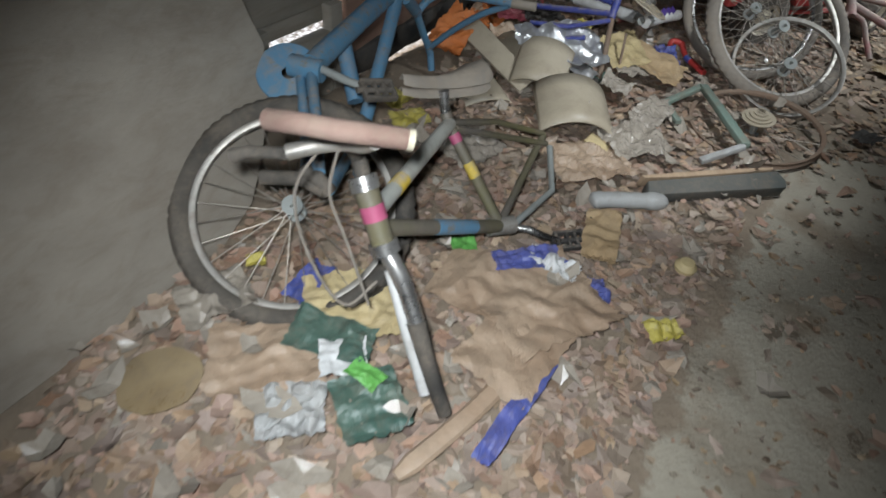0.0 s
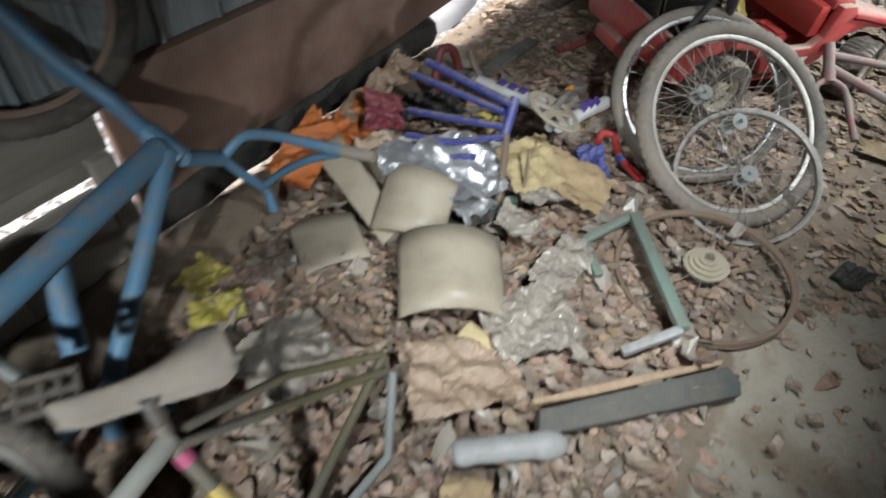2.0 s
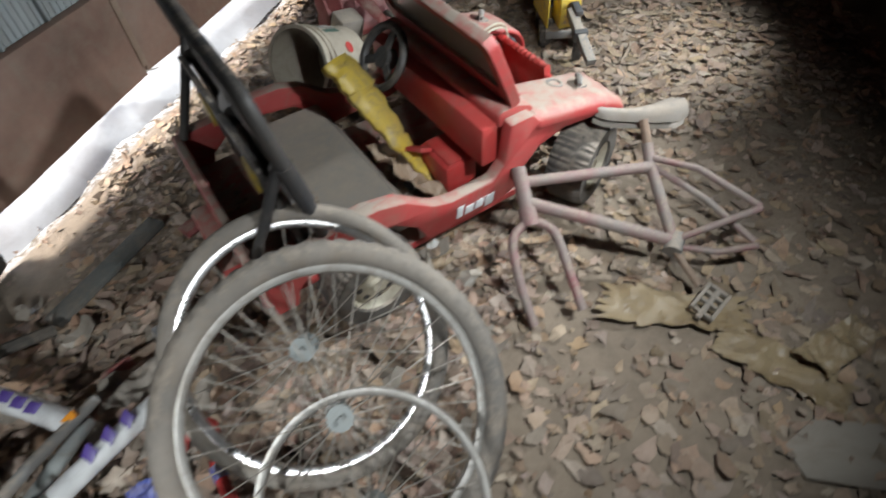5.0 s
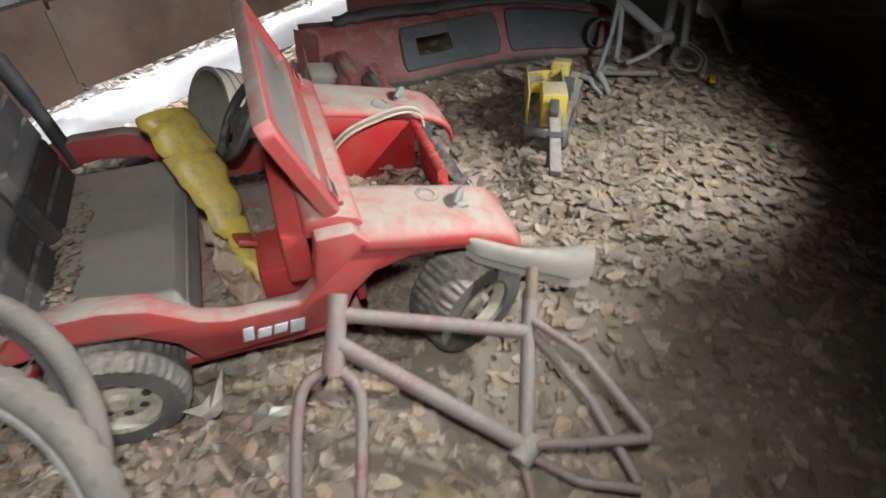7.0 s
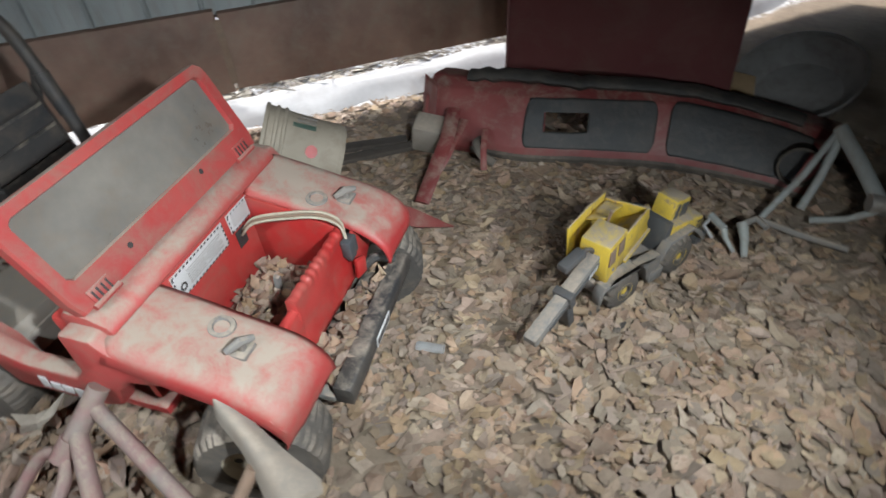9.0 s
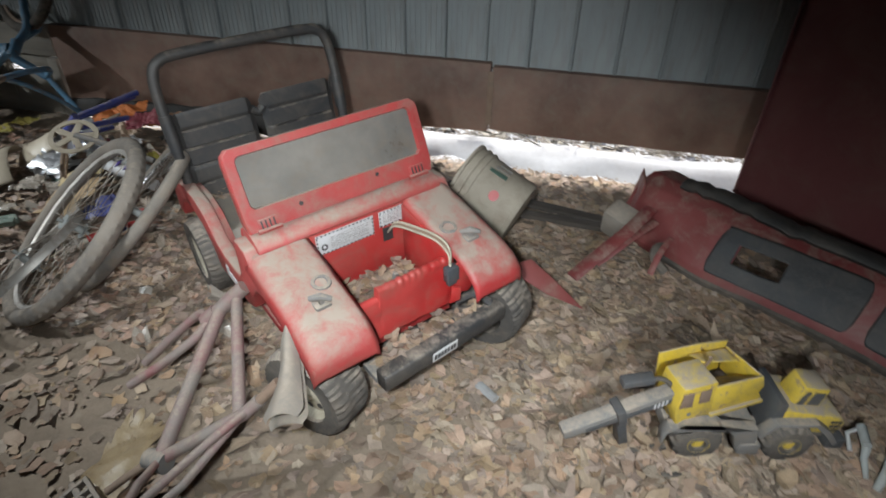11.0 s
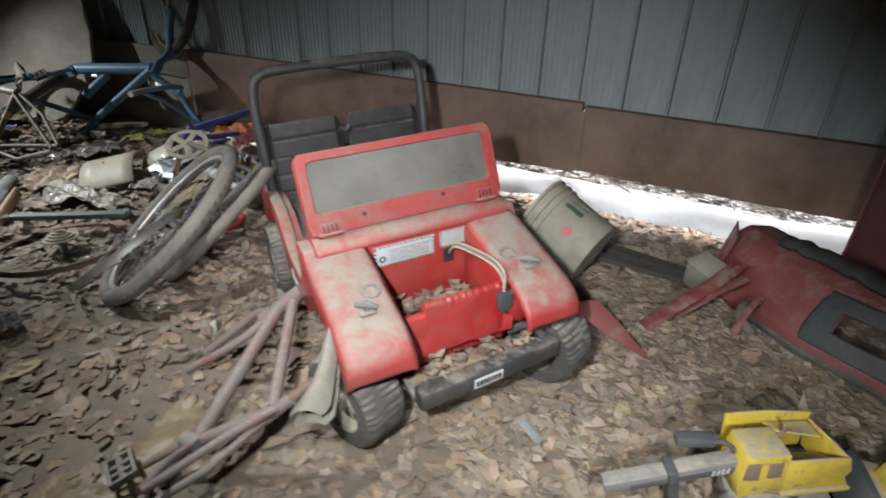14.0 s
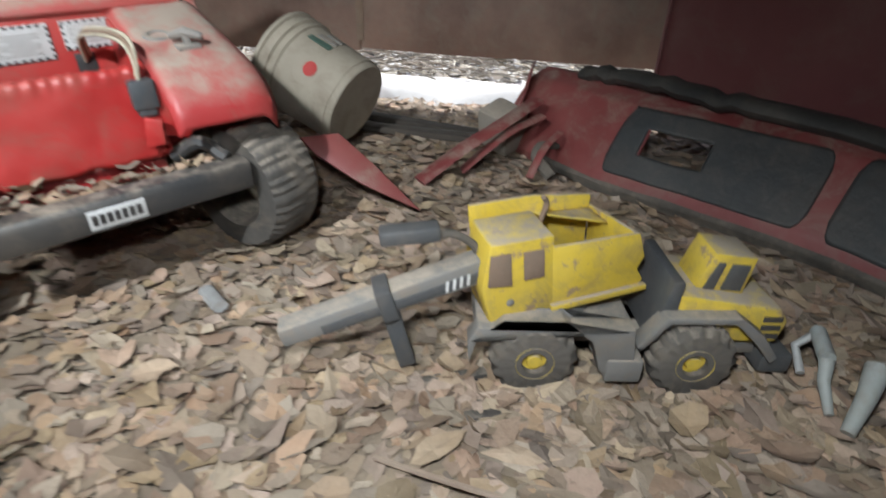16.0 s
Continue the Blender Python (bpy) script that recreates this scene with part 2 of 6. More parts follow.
M["steelgrey"] = paint("grey_paint", (0.26, 0.30, 0.30), (0.36, 0.38, 0.37), rough=0.5, dust=0.3, scale=16, bump=0.2)
M["silver"] = paint("scuffed_silver_paint", (0.55, 0.56, 0.52), (0.28, 0.29, 0.27), rough=0.4, metal=0.3, dust=0.3, scale=12, bump=0.2)
M["olive"] = paint("olive_black_paint", (0.045, 0.045, 0.045), (0.17, 0.155, 0.06), rough=0.45, dust=0.3, scale=12, bump=0.2)
M["whiteframe"] = paint("white_paint", (0.72, 0.72, 0.72), (0.62, 0.61, 0.6), rough=0.35, dust=0.2, scale=14, bump=0.1)
M["purple"] = paint("purple_decal", (0.07, 0.03, 0.26), rough=0.4, dust=0.1, bump=0)
M["pink"] = paint("pink_decal", (0.50, 0.09, 0.20), rough=0.4, dust=0.1, bump=0)
M["grip"] = paint("worn_pink_foam", (0.20, 0.105, 0.085), (0.14, 0.075, 0.06), rough=0.95, dust=0.3, scale=30, bump=0.9)
M["vinyl"] = paint("grey_vinyl", (0.20, 0.18, 0.16), (0.27, 0.235, 0.20), rough=0.6, dust=0.4, settle=0.4, scale=14, bump=0.2)
M["seatvinyl"] = paint("pale_seat_vinyl", (0.30, 0.275, 0.245), (0.23, 0.21, 0.19), rough=0.5, dust=0.3, settle=0.45, scale=9, bump=0.2)
M["beige"] = paint("beige_plastic", (0.50, 0.43, 0.325), (0.42, 0.35, 0.255), rough=0.42, dust=0.22, scale=7, bump=0.12)
M["foil"] = paint("silver_foil", (0.80, 0.80, 0.81), (0.68, 0.68, 0.69), rough=0.36, metal=0.8, dust=0.08, scale=14, bump=0.2)
M["orange"] = paint("orange_cloth", (0.62, 0.17, 0.02), (0.5, 0.13, 0.02), rough=0.7, dust=0.15, scale=18, bump=0.3)
M["crimson"] = paint("crimson_wrapper", (0.28, 0.02, 0.05), rough=0.5, dust=0.2, scale=18)
M["card"] = paint("tan_card", (0.52, 0.36, 0.19), (0.42, 0.28, 0.15), rough=0.7, dust=0.2, scale=12, bump=0.3)
M["kraft"] = paint("kraft_paper", (0.50, 0.355, 0.245), (0.36, 0.24, 0.16), rough=0.32, dust=0.25, scale=12, bump=0.8)
M["buff"] = paint("buff_printed_paper", (0.66, 0.52, 0.26), (0.55, 0.42, 0.22), rough=0.6, dust=0.2, scale=14, bump=0.25)
M["film"] = paint("clear_film", (0.42, 0.37, 0.31), (0.30, 0.26, 0.22), rough=0.14, dust=0.3, scale=16, bump=0.4)
M["milky"] = paint("milky_plastic", (0.46, 0.47, 0.47), (0.36, 0.36, 0.36), rough=0.35, dust=0.25, scale=16, bump=0.3)
M["bluebag"] = paint("blue_film", (0.02, 0.06, 0.42), (0.03, 0.07, 0.3), rough=0.35, dust=0.3, scale=20)
M["greenbag"] = paint("dark_green_film", (0.018, 0.11, 0.085), (0.03, 0.09, 0.075), rough=0.35, dust=0.25, scale=20)
M["lime"] = paint("lime_film", (0.12, 0.50, 0.08), rough=0.4, dust=0.2, scale=20)
M["lemon"] = paint("lemon_plastic", (0.60, 0.50, 0.02), (0.45, 0.36, 0.03), rough=0.4, dust=0.42, scale=20)
M["teal"] = paint("sea_green_paint", (0.12, 0.22, 0.185), (0.20, 0.28, 0.24), rough=0.5, dust=0.35, scale=16, bump=0.25)
M["blackboard"] = paint("blue_black_board", (0.04, 0.055, 0.06), (0.085, 0.095, 0.09), rough=0.75, dust=0.35, scale=20, bump=0.5)
M["rawwood"] = paint("raw_wood", (0.52, 0.36, 0.23), (0.40, 0.27, 0.17), rough=0.8, dust=0.2, scale=16, bump=0.4, grain=(6, 1, 1))
M["pail"] = paint("dirty_white_pail", (0.42, 0.37, 0.29), (0.33, 0.285, 0.22), rough=0.6, dust=0.4, scale=8, bump=0.25)
M["amber"] = paint("amber_reflector", (0.80, 0.28, 0.01), rough=0.2, dust=0.1, bump=0)
M["tarp"] = paint("black_tarp", (0.018, 0.019, 0.02), rough=0.6, dust=0.12, scale=12, bump=0.5)
M["wetfilm"] = paint("wet_tan_film", (0.36, 0.26, 0.13), (0.24, 0.165, 0.085), rough=0.24, dust=0.3, scale=18, bump=0.4)
M["sillwhite"] = paint("pale_sill", (0.72, 0.73, 0.74), (0.6, 0.6, 0.6), rough=0.7, dust=0.1, scale=7, bump=0.3)


# ---- mesh helpers ----
class Shape:
    """Vertices and faces of one mesh, gathered piece by piece."""

    def __init__(self):
        self.v, self.f = [], []

    def add(self, verts, faces, m=None):
        k = len(self.v)
        self.v += [tuple(m @ Vector(p)) if m else tuple(p) for p in verts]
        self.f += [tuple(i + k for i in f) for f in faces]
        return self

    def tube(self, pts, r, n=10, m=None, flat=1.0):
        """A tube along pts; r is one radius or one for each point."""
        pts = [Vector(p) for p in pts]
        rs = r if isinstance(r, (list, tuple)) else [r] * len(pts)
        verts, faces, side = [], [], None
        for i, p in enumerate(pts):
            way = (pts[min(i + 1, len(pts) - 1)] - pts[max(i - 1, 0)]).normalized()
            if side is None:
                side = way.cross(Vector((0, 0, 1)) if abs(way.z) < 0.9 else Vector((1, 0, 0))).normalized()
            side = (side - way * side.dot(way)).normalized()
            up = way.cross(side)
            verts += [p + rs[i] * (math.cos(a) * side + flat * math.sin(a) * up) for a in (2 * math.pi * j / n for j in range(n))]
        for i in range(len(pts) - 1):
            faces += [(i * n + j, i * n + (j + 1) % n, (i + 1) * n + (j + 1) % n, (i + 1) * n + j) for j in range(n)]
        faces += [tuple(range(n))[::-1], tuple(len(verts) - n + j for j in range(n))]
        return self.add(verts, faces, m)

    def turn(self, prof, n=32, m=None, close=False):
        """A profile of (radius, height) turned round z."""
        verts = [(r * math.cos(2 * math.pi * j / n), r * math.sin(2 * math.pi * j / n), h) for r, h in prof for j in range(n)]
        k = len(prof)
        faces = [(i % k * n + j, i % k * n + (j + 1) % n, (i + 1) % k * n + (j + 1) % n, (i + 1) % k * n + j) for i in range(k if close else k - 1) for j in range(n)]
        return self.add(verts, faces, m)

    def box(self, a, b, m=None, bev=0.0):
        bm = bmesh.new()
        bmesh.ops.create_cube(bm, size=1)
        for v in bm.verts:
            v.co = Vector([(p + q) / 2 + (q - p) * c for p, q, c in zip(a, b, v.co)])
        if bev:
            bmesh.ops.bevel(bm, geom=bm.edges[:], offset=bev, segments=2, affect="EDGES", profile=0.5)
        bm.verts.index_update()
        self.add([v.co[:] for v in bm.verts], [[v.index for v in f.verts] for f in bm.faces], m)
        bm.free()
        return self

    def slab(self, outline, depth, m=None, bev=0.0):
        """A flat outline in x and y, given a thickness along z."""
        bm = bmesh.new()
        f = bm.faces.new([bm.verts.new((x, y, 0)) for x, y in outline])
        ext = bmesh.ops.extrude_face_region(bm, geom=[f])
        for v in ext["geom"]:
            if isinstance(v, bmesh.types.BMVert):
                v.co.z += depth
        bmesh.ops.recalc_face_normals(bm, faces=bm.faces[:])
        if bev:
            bmesh.ops.bevel(bm, geom=[e for e in bm.edges if e.calc_face_angle(0) > 0.6], offset=bev, segments=2, affect="EDGES", profile=0.5)
        bm.verts.index_update()
        self.add([v.co[:] for v in bm.verts], [[v.index for v in g.verts] for g in bm.faces], m)
        bm.free()
        return self

    def sheet(self, fn, nu, nv, m=None):
        """An open grid of fn(u, v) for u and v from 0 to 1."""
        verts = [fn(i / nu, j / nv) for j in range(nv + 1) for i in range(nu + 1)]
        w = nu + 1
        return self.add(verts, [(j * w + i, j * w + i + 1, (j + 1) * w + i + 1, (j + 1) * w + i) for j in range(nv) for i in range(nu)], m)


def mesh_of(name, shape, material, smooth=True):
    me = bpy.data.meshes.new(name)
    me.from_pydata(shape.v, [], shape.f)
    me.update()
    me.materials.append(material)
    if smooth:
        me.shade_smooth()
        me.set_sharp_from_angle(angle=radians(38))
    return me


def part(name, shape, material, parent=None, label="", smooth=True, m=None):
    ob = new(name, shape if isinstance(shape, bpy.types.Mesh) else mesh_of(name, shape, material, smooth))
    if parent:
        ob.parent = parent
    if m is not None:
        ob.matrix_basis = m
    if label:
        tagged(ob, label)
    return ob


def thing(name, m, label, category, group=""):
    ob = new(name)
    ob.empty_display_size = 0.05
    ob.matrix_basis = m
    return tagged(ob, label, category, group)


def solo(name, shape, material, label, category, group="", m=None, smooth=True, kind=""):
    return tagged(part(name, shape, material, None, "", smooth, m), label, category, group, kind)


def curve(pts, n=6):
    """Points along a smooth line through pts."""
    p = [Vector(q) for q in pts]
    p = [2 * p[0] - p[1], *p, 2 * p[-1] - p[-2]]
    out = []
    for i in range(1, len(p) - 2):
        for k in range(n):
            t = k / n
            out.append(0.5 * (2 * p[i] + (p[i + 1] - p[i - 1]) * t + (2 * p[i - 1] - 5 * p[i] + 4 * p[i + 1] - p[i + 2]) * t * t + (3 * p[i] - p[i - 1] - 3 * p[i + 1] + p[i + 2]) * t**3))
    return out + [p[-2]]


def facing(at, normal, spin=0.0):
    """A pose at a place whose z axis looks along normal."""
    return Matrix.Translation(at) @ Vector(normal).to_track_quat("Z", "Y").to_matrix().to_4x4() @ pose(0, 0, 0, 0, 0, spin)


# ---- the setting ----
WALL = pose(0.13, 1.56, 0, 0, 0, 63.8)      # x along the wall, y out into the open, z up
INV = WALL.inverted()


def height(x, y):
    if not (-2 < x < 6 and -3 < y < 7):
        return 0.0
    h = 0.022 * noise.noise((x * 1.7, y * 1.7, 3)) + 0.012 * noise.noise((x * 7, y * 7, 9)) - 0.012
    w = INV @ Vector((x, y, 0))
    if 0.0 < w.y < 0.5:
        h -= 0.03 * (1 - abs(w.y - 0.1) / 0.5)
    return h


def ground():
    fine_x = [-1.2 + 0.035 * i for i in range(160)]
    fine_y = [-1.4 + 0.035 * i for i in range(200)]
    xs = [-400, -120, -40, -14, -6, -3, -1.8, *fine_x, 5, 7, 12, 40, 120, 400]
    ys = [-400, -120, -40, -14, -6, -3, -2, *fine_y, 6.2, 8, 14, 40, 120, 400]

    verts = [(x, y, height(x, y)) for y in ys for x in xs]
    w = len(xs)
    faces = [(j * w + i, j * w + i + 1, (j + 1) * w + i + 1, (j + 1) * w + i) for j in range(len(ys) - 1) for i in range(w - 1)]
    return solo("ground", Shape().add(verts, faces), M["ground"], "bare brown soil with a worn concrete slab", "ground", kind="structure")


ground()

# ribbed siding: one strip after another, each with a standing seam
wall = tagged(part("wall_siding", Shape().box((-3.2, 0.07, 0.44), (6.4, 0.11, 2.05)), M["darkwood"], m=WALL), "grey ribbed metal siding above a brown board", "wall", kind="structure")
ribs = Shape()
ribs.box((0, 0.05, 0.45), (0.176, 0.068, 2.04))
for k in range(7):
    ribs.box((0.012 + 0.024 * k, 0.046, 0.45), (0.019 + 0.024 * k, 0.051, 2.04))
ribs.slab([(0.172, 0.055), (0.176, 0.033), (0.186, 0.033), (0.190, 0.055)], 1.59, pose(0, 0, 0.45), 0.003)
strip = mesh_of("siding_strip", ribs, M["siding"])
for k in range(50):
    ob = part("siding_strip", strip, None, wall, m=pose(-3.2 + 0.19 * k, 0.004 * math.sin(k * 2.1), 0.012 * math.sin(k * 3.7)))

skirt = thing("base_boards", WALL, "stained brown boards along the foot of the wall", "board")
tagged(skirt, kind="structure")


def board(x0, x1, za, zb, top, depth=0.045, y0=0.0, tilt=0.0):
    """A board whose lower edge runs from za to zb, a little uneven."""
    n = 26
    s = Shape()
    lower = [(x0 + (x1 - x0) * i / n, za + (zb - za) * i / n + 0.006 * noise.noise((i * 0.7, x0, 1))) for i in range(n + 1)]
    s.slab(lower + [(x1, top), (x0, top)], depth, pose(0, depth + y0, 0, 90, 0, 0), 0.004)
    return s


part("board", board(-0.02, 2.335, 0.075, 0.165, 0.482), M["beam"], skirt)
part("board", board(2.345, 5.6, 0.172, 0.165, 0.470), M["beam"], skirt)
part("joint_strip", Shape().box((2.325, -0.006, 0.20), (2.352, 0.0, 0.45), bev=0.002), M["rust"], skirt)
for a, b, top in ((-2.6, -1.18, 0.30), (-1.175, -0.885, 0.208), (-0.88, -0.39, 0.30), (-0.385, -0.105, 0.212), (-0.10, -0.04, 0.30)):
    part("grey_board", board(a, b, -0.05, -0.04, top), M["greyboard"], skirt, "weathered grey plank")
part("rail_board", board(-2.6, -0.04, 0.236, 0.232, 0.302, depth=0.03, y0=0.048), M["greyboard"], skirt, "weathered grey rail")
part("upper_board", board(-2.6, -0.04, 0.31, 0.31, 0.47, y0=0.012), M["greyboard"], skirt, "weathered grey plank")
solo("tarp_strip", Shape().tube(curve([(-0.02, 0.03, 0.04), (0.5, 0.03, 0.06), (0.85, 0.03, 0.065), (1.25, 0.03, 0.06), (1.50, 0.03, 0.05)]), [0.05] + [0.055, 0.062, 0.058] * 7 + [0.056, 0.06] + [0.05], 8, flat=1.25), M["tarp"], "crumpled black tarp under the wall board", "tarp", m=WALL)
# pale sill in the open just beyond the gap
sill = Shape()
sill.sheet(lambda u, v: (1.50 + 4.2 * u, 0.07 + 0.18 * v + 0.03 * noise.noise((u * 9, v, 4)), -0.045 + 0.075 * math.sin(min(1, v * 1.2) * 1.6) + 0.012 * noise.noise((u * 20, v * 3, 2))), 60, 6)
solo("pale_sill", sill, M["sillwhite"], "pale smooth sill catching daylight beyond the wall", "sill", m=WALL, kind="structure")


def strands(count, box, size, seed, up=0.02):
    rng = random.Random(seed)
    s = Shape()
    for _ in range(count):
        x, y = rng.uniform(box[0], box[2]), rng.uniform(box[1], box[3])
        a, n = rng.uniform(0, math.pi), rng.uniform(*size)
        z = rng.uniform(0.0, up) + 0.01
        s.tube([(x, y, z), (x + n * math.cos(a) / 2, y + n * math.sin(a) / 2, z + rng.uniform(0, 0.02)), (x + n * math.cos(a), y + n * math.sin(a), z + rng.uniform(-0.01, 0.01))], rng.uniform(0.0012, 0.004), 4)
    return s


solo("dry_stalks", strands(2600, (0.9, 0.20, 5.6, 1.6), (0.05, 0.30), 3, 0.06), M["straw"], "dry stalks and leaves outside, daylight glare painted into their pale colour", "stalks", m=WALL, kind="stuff")

# unseen roof and walls, added to close the place and keep daylight out
roof = Shape().box((-4.5, -5.5, 2.06), (7.5, 0.13, 2.10))
for k in range(14):
    roof.box((-4.2 + 0.85 * k, -5.5, 1.92), (-4.15 + 0.85 * k, 0.12, 2.06))
solo("ceiling", roof, M["darkwood"], "unseen dark timber ceiling on joists, added to keep daylight out", "ceiling", m=WALL, kind="structure")
for nm, a, b in (("closing_wall_near", (-2.9, -5.5, -0.05), (-2.8, 0.06, 2.05)), ("closing_wall_far", (6.3, -5.5, -0.05), (6.4, 0.06, 2.05)), ("closing_wall_opposite", (-2.8, -5.5, -0.05), (6.3, -5.4, 2.05))):
    solo(nm, Shape().box(a, b), M["darkwood"], "unseen dark timber wall, added to close the place", "wall", m=WALL, kind="structure")

# leaning cement sheet at the start
cs = Shape()
cs.slab([(-1.5, 0), (0.30, 0), (0.44, 0.06), (0.52, 0.15), (0.57, 0.22), (0.625, 0.27), (0.64, 0.34), (0.665, 0.42), (0.65, 0.50), (0.645, 0.57), (0.60, 0.66), (0.58, 0.74), (0.52, 0.80), (0.50, 0.88), (0.42, 1.0), (-1.5, 1.08)], 0.022, None, 0.003)
solo("cement_sheet", cs, M["cement"], "broken dusty grey cement sheet leaning to the wall", "sheet", m=Matrix.Translation((-0.11, 0.29, -0.01)) @ pose(0, 0, 0, 0, 0, 66.5) @ pose(0, 0, 0, 72, 0, 0))

# maroon panel that hangs before the wall
mp = Shape().slab([(0, 0.0), (0.1, -0.035), (0.5, -0.05), (0.84, -0.02), (0.80, 1.7), (0.03, 1.7)], 0.03, None, 0.008)
hang = thing("maroon_panel", Matrix.Translation((1.93, 4.46, 0.185)) @ pose(0, 0, 0, 0, 0, 18) @ pose(0, 0, 0, 90, 0, 0), "dull maroon painted metal panel hanging to the ground", "panel")
part("panel_sheet", mp, M["maroon"], hang)
part("folded_edge", Shape().tube([(0.0, 0.002, 0.034), (0.1, -0.033, 0.034), (0.5, -0.048, 0.034), (0.84, -0.018, 0.034)], 0.007, 8), M["maroon"], hang, "folded lower edge")
part("folded_edge", Shape().tube([(0.006, 0.0, 0.034), (0.034, 1.7, 0.034)], 0.006, 8), M["maroon"], hang, "folded side edge")


# ---- litter ----
def flakes(count, place, size, seed, base=0.003, heap=0.02, curl=0.35, lie=True):
    """Curled leaves or scraps: each a small bent fan of faces."""
    rng = random.Random(seed)
    s = Shape()
    done = 0
    while done < count:
        x, y, keep = place(rng)
        if rng.random() > keep:
            continue
        done += 1
        r = rng.uniform(*size)
        n = rng.choice((7, 8, 9, 10))
        tilt = Euler((rng.gauss(0, 0.15), rng.gauss(0, 0.15), rng.uniform(0, 6.28)))
        m = Matrix.Translation((x, y, (height(x, y) if lie else 0) + base + rng.random() ** 2 * heap + r * 0.06)) @ tilt.to_matrix().to_4x4()
        long = rng.uniform(1.0, 1.9)
        c, fold = rng.uniform(-curl, curl), rng.uniform(-0.35, 0.35)
        ring = []
        for k in range(n):
            a = 2 * math.pi * (k + rng.uniform(-0.3, 0.3)) / n
            q = r * rng.uniform(0.45, 1.15) * (1.25 if k == 0 else 1)
            px, py = q * long * math.cos(a), q * math.sin(a)
            ring.append((px, py, c * (px * px + py * py) / r + fold * abs(py) + rng.gauss(0, 0.06) * r))
        s.add([(0, 0, -0.04 * r), *ring], [(0, k + 1, (k + 1) % n + 1) for k in range(n)], m)
    return s


def leafy(rng):
    x, y = rng.uniform(1.0, 4.0), rng.uniform(1.5, 5.0)
    keep = 1.0 if (x - 2.5) ** 2 + (y - 3.4) ** 2 < 1.1 else 0.13 if y < 2.45 else 0.45
    w = INV @ Vector((x, y, 0))
    if w.y > -0.02 or (x > 2.0 + 0.35 * (y - 1.5) and y < 3.0 and noise.noise((x * 2.1, y * 2.1, 5)) > -0.25):
        keep = 0.24 if w.y <= -0.02 else 0
    elif x > 2.05 and y < 2.55:
        keep *= 0.8
    return x, y, keep


def heaped(rng):
    x, y = rng.uniform(-0.15, 2.3), rng.uniform(-0.5, 2.7)
    keep = 1.0
    if x > 1.0 + 0.52 * y:
        keep = 0.05
    if (INV @ Vector((x, y, 0))).y > -0.05:
        keep = 0
    if x < -0.14 + 0.42 * (y - 0.2):
        keep = 0
    return x, y, keep


solo("fallen_leaves", flakes(17500, leafy, (0.007, 0.026), 11, heap=0.014, curl=0.2), M["leaf"], "thick layer of dry brown fallen leaves", "leaves", kind="stuff", smooth=False)
solo("leaf_crumbs", flakes(7000, lambda g: (g.uniform(0.0, 4.0), g.uniform(-0.6, 4.6), 1.0), (0.004, 0.011), 12, heap=0.01), M["leaf"], "crumbled bits of dry leaf on soil", "leaf crumbs", kind="stuff", smooth=False)
solo("brown_litter", flakes(11000, heaped, (0.005, 0.026), 13, heap=0.022, curl=0.3), M["litter"], "heaped scraps of brown paper, bark and leaves", "litter", kind="stuff", smooth=False)


def outside(rng):
    p = WALL @ Vector((rng.uniform(0.9, 5.6), rng.uniform(0.27, 1.5), 0))
    return p.x, p.y, 1.0


solo("outside_leaves", flakes(1500, outside, (0.010, 0.038), 15, heap=0.05, curl=0.4), M["straw"], "dead leaves on the ground beyond the wall, painted pale with daylight glare", "leaves", kind="stuff", smooth=False)
solo("film_scraps", flakes(330, heaped, (0.012, 0.045), 14, heap=0.06, curl=0.6), M["film"], "glinting scraps of torn clear film", "plastic scraps", kind="stuff", smooth=False)


# ---- ride-on car ----
CAR = pose(1.794, 2.764, 0, 3, 0, 24.2)      # x to its nose, y to its far side


def cut(p, above, blocks, depth, twist=0.0):
    """Presses tread grooves into a turned tyre."""
    q = math.hypot(p[0], p[1])
    if q < above:
        return p
    a = math.atan2(p[1], p[0]) * blocks + (twist * blocks * 0.12 if p[2] > 0 else 0)
    k = 1 - depth / q if math.sin(a) < -0.2 else 1
    return (p[0] * k, p[1] * k, p[2])


def toy_wheel(parent, m, r=0.128, w=0.115):
    """A fat tyre with blocks, and a cream rim with round openings; local z points outwards."""
    h = w / 2
    prof = [(r * 0.60, -h), (r * 0.93, -h), (r, -h * 0.72), (r, -h * 0.25), (r, -h * 0.2), (r, h * 0.2), (r, h * 0.25), (r, h * 0.72), (r * 0.93, h), (r * 0.60, h), (r * 0.55, h * 0.6), (r * 0.55, -h * 0.6)]
    s = Shape().turn(prof, 96, close=True)
    s.v = [cut(p, r * 0.9, 40, 0.0035, 0.6 if abs(p[2]) > h * 0.22 else 0.0) for p in s.v]
    tyre = part("tyre", s, M["wheeltyre"], parent, m=m)
    d = Shape()
    d.turn([(0.02, h * 0.62), (r * 0.50, h * 0.50), (r * 0.585, h * 0.86), (r * 0.585, h * 0.4), (r * 0.3, h * 0.2)], 36)
    d.turn([(0.0, h * 0.78), (0.016, h * 0.78), (0.022, h * 0.6)], 16)
    part("rim", d, M["cream"], tyre, "cream plastic rim")
    o = Shape()
    for k in range(8):
        a = 2 * math.pi * k / 8
        o.turn([(0.0, 0.0), (0.0095, 0.0)], 12, Matrix.Translation((0.047 * math.cos(a), 0.047 * math.sin(a), h * 0.565)))
    part("rim_openings", o, M["ink"], tyre)
    return tyre


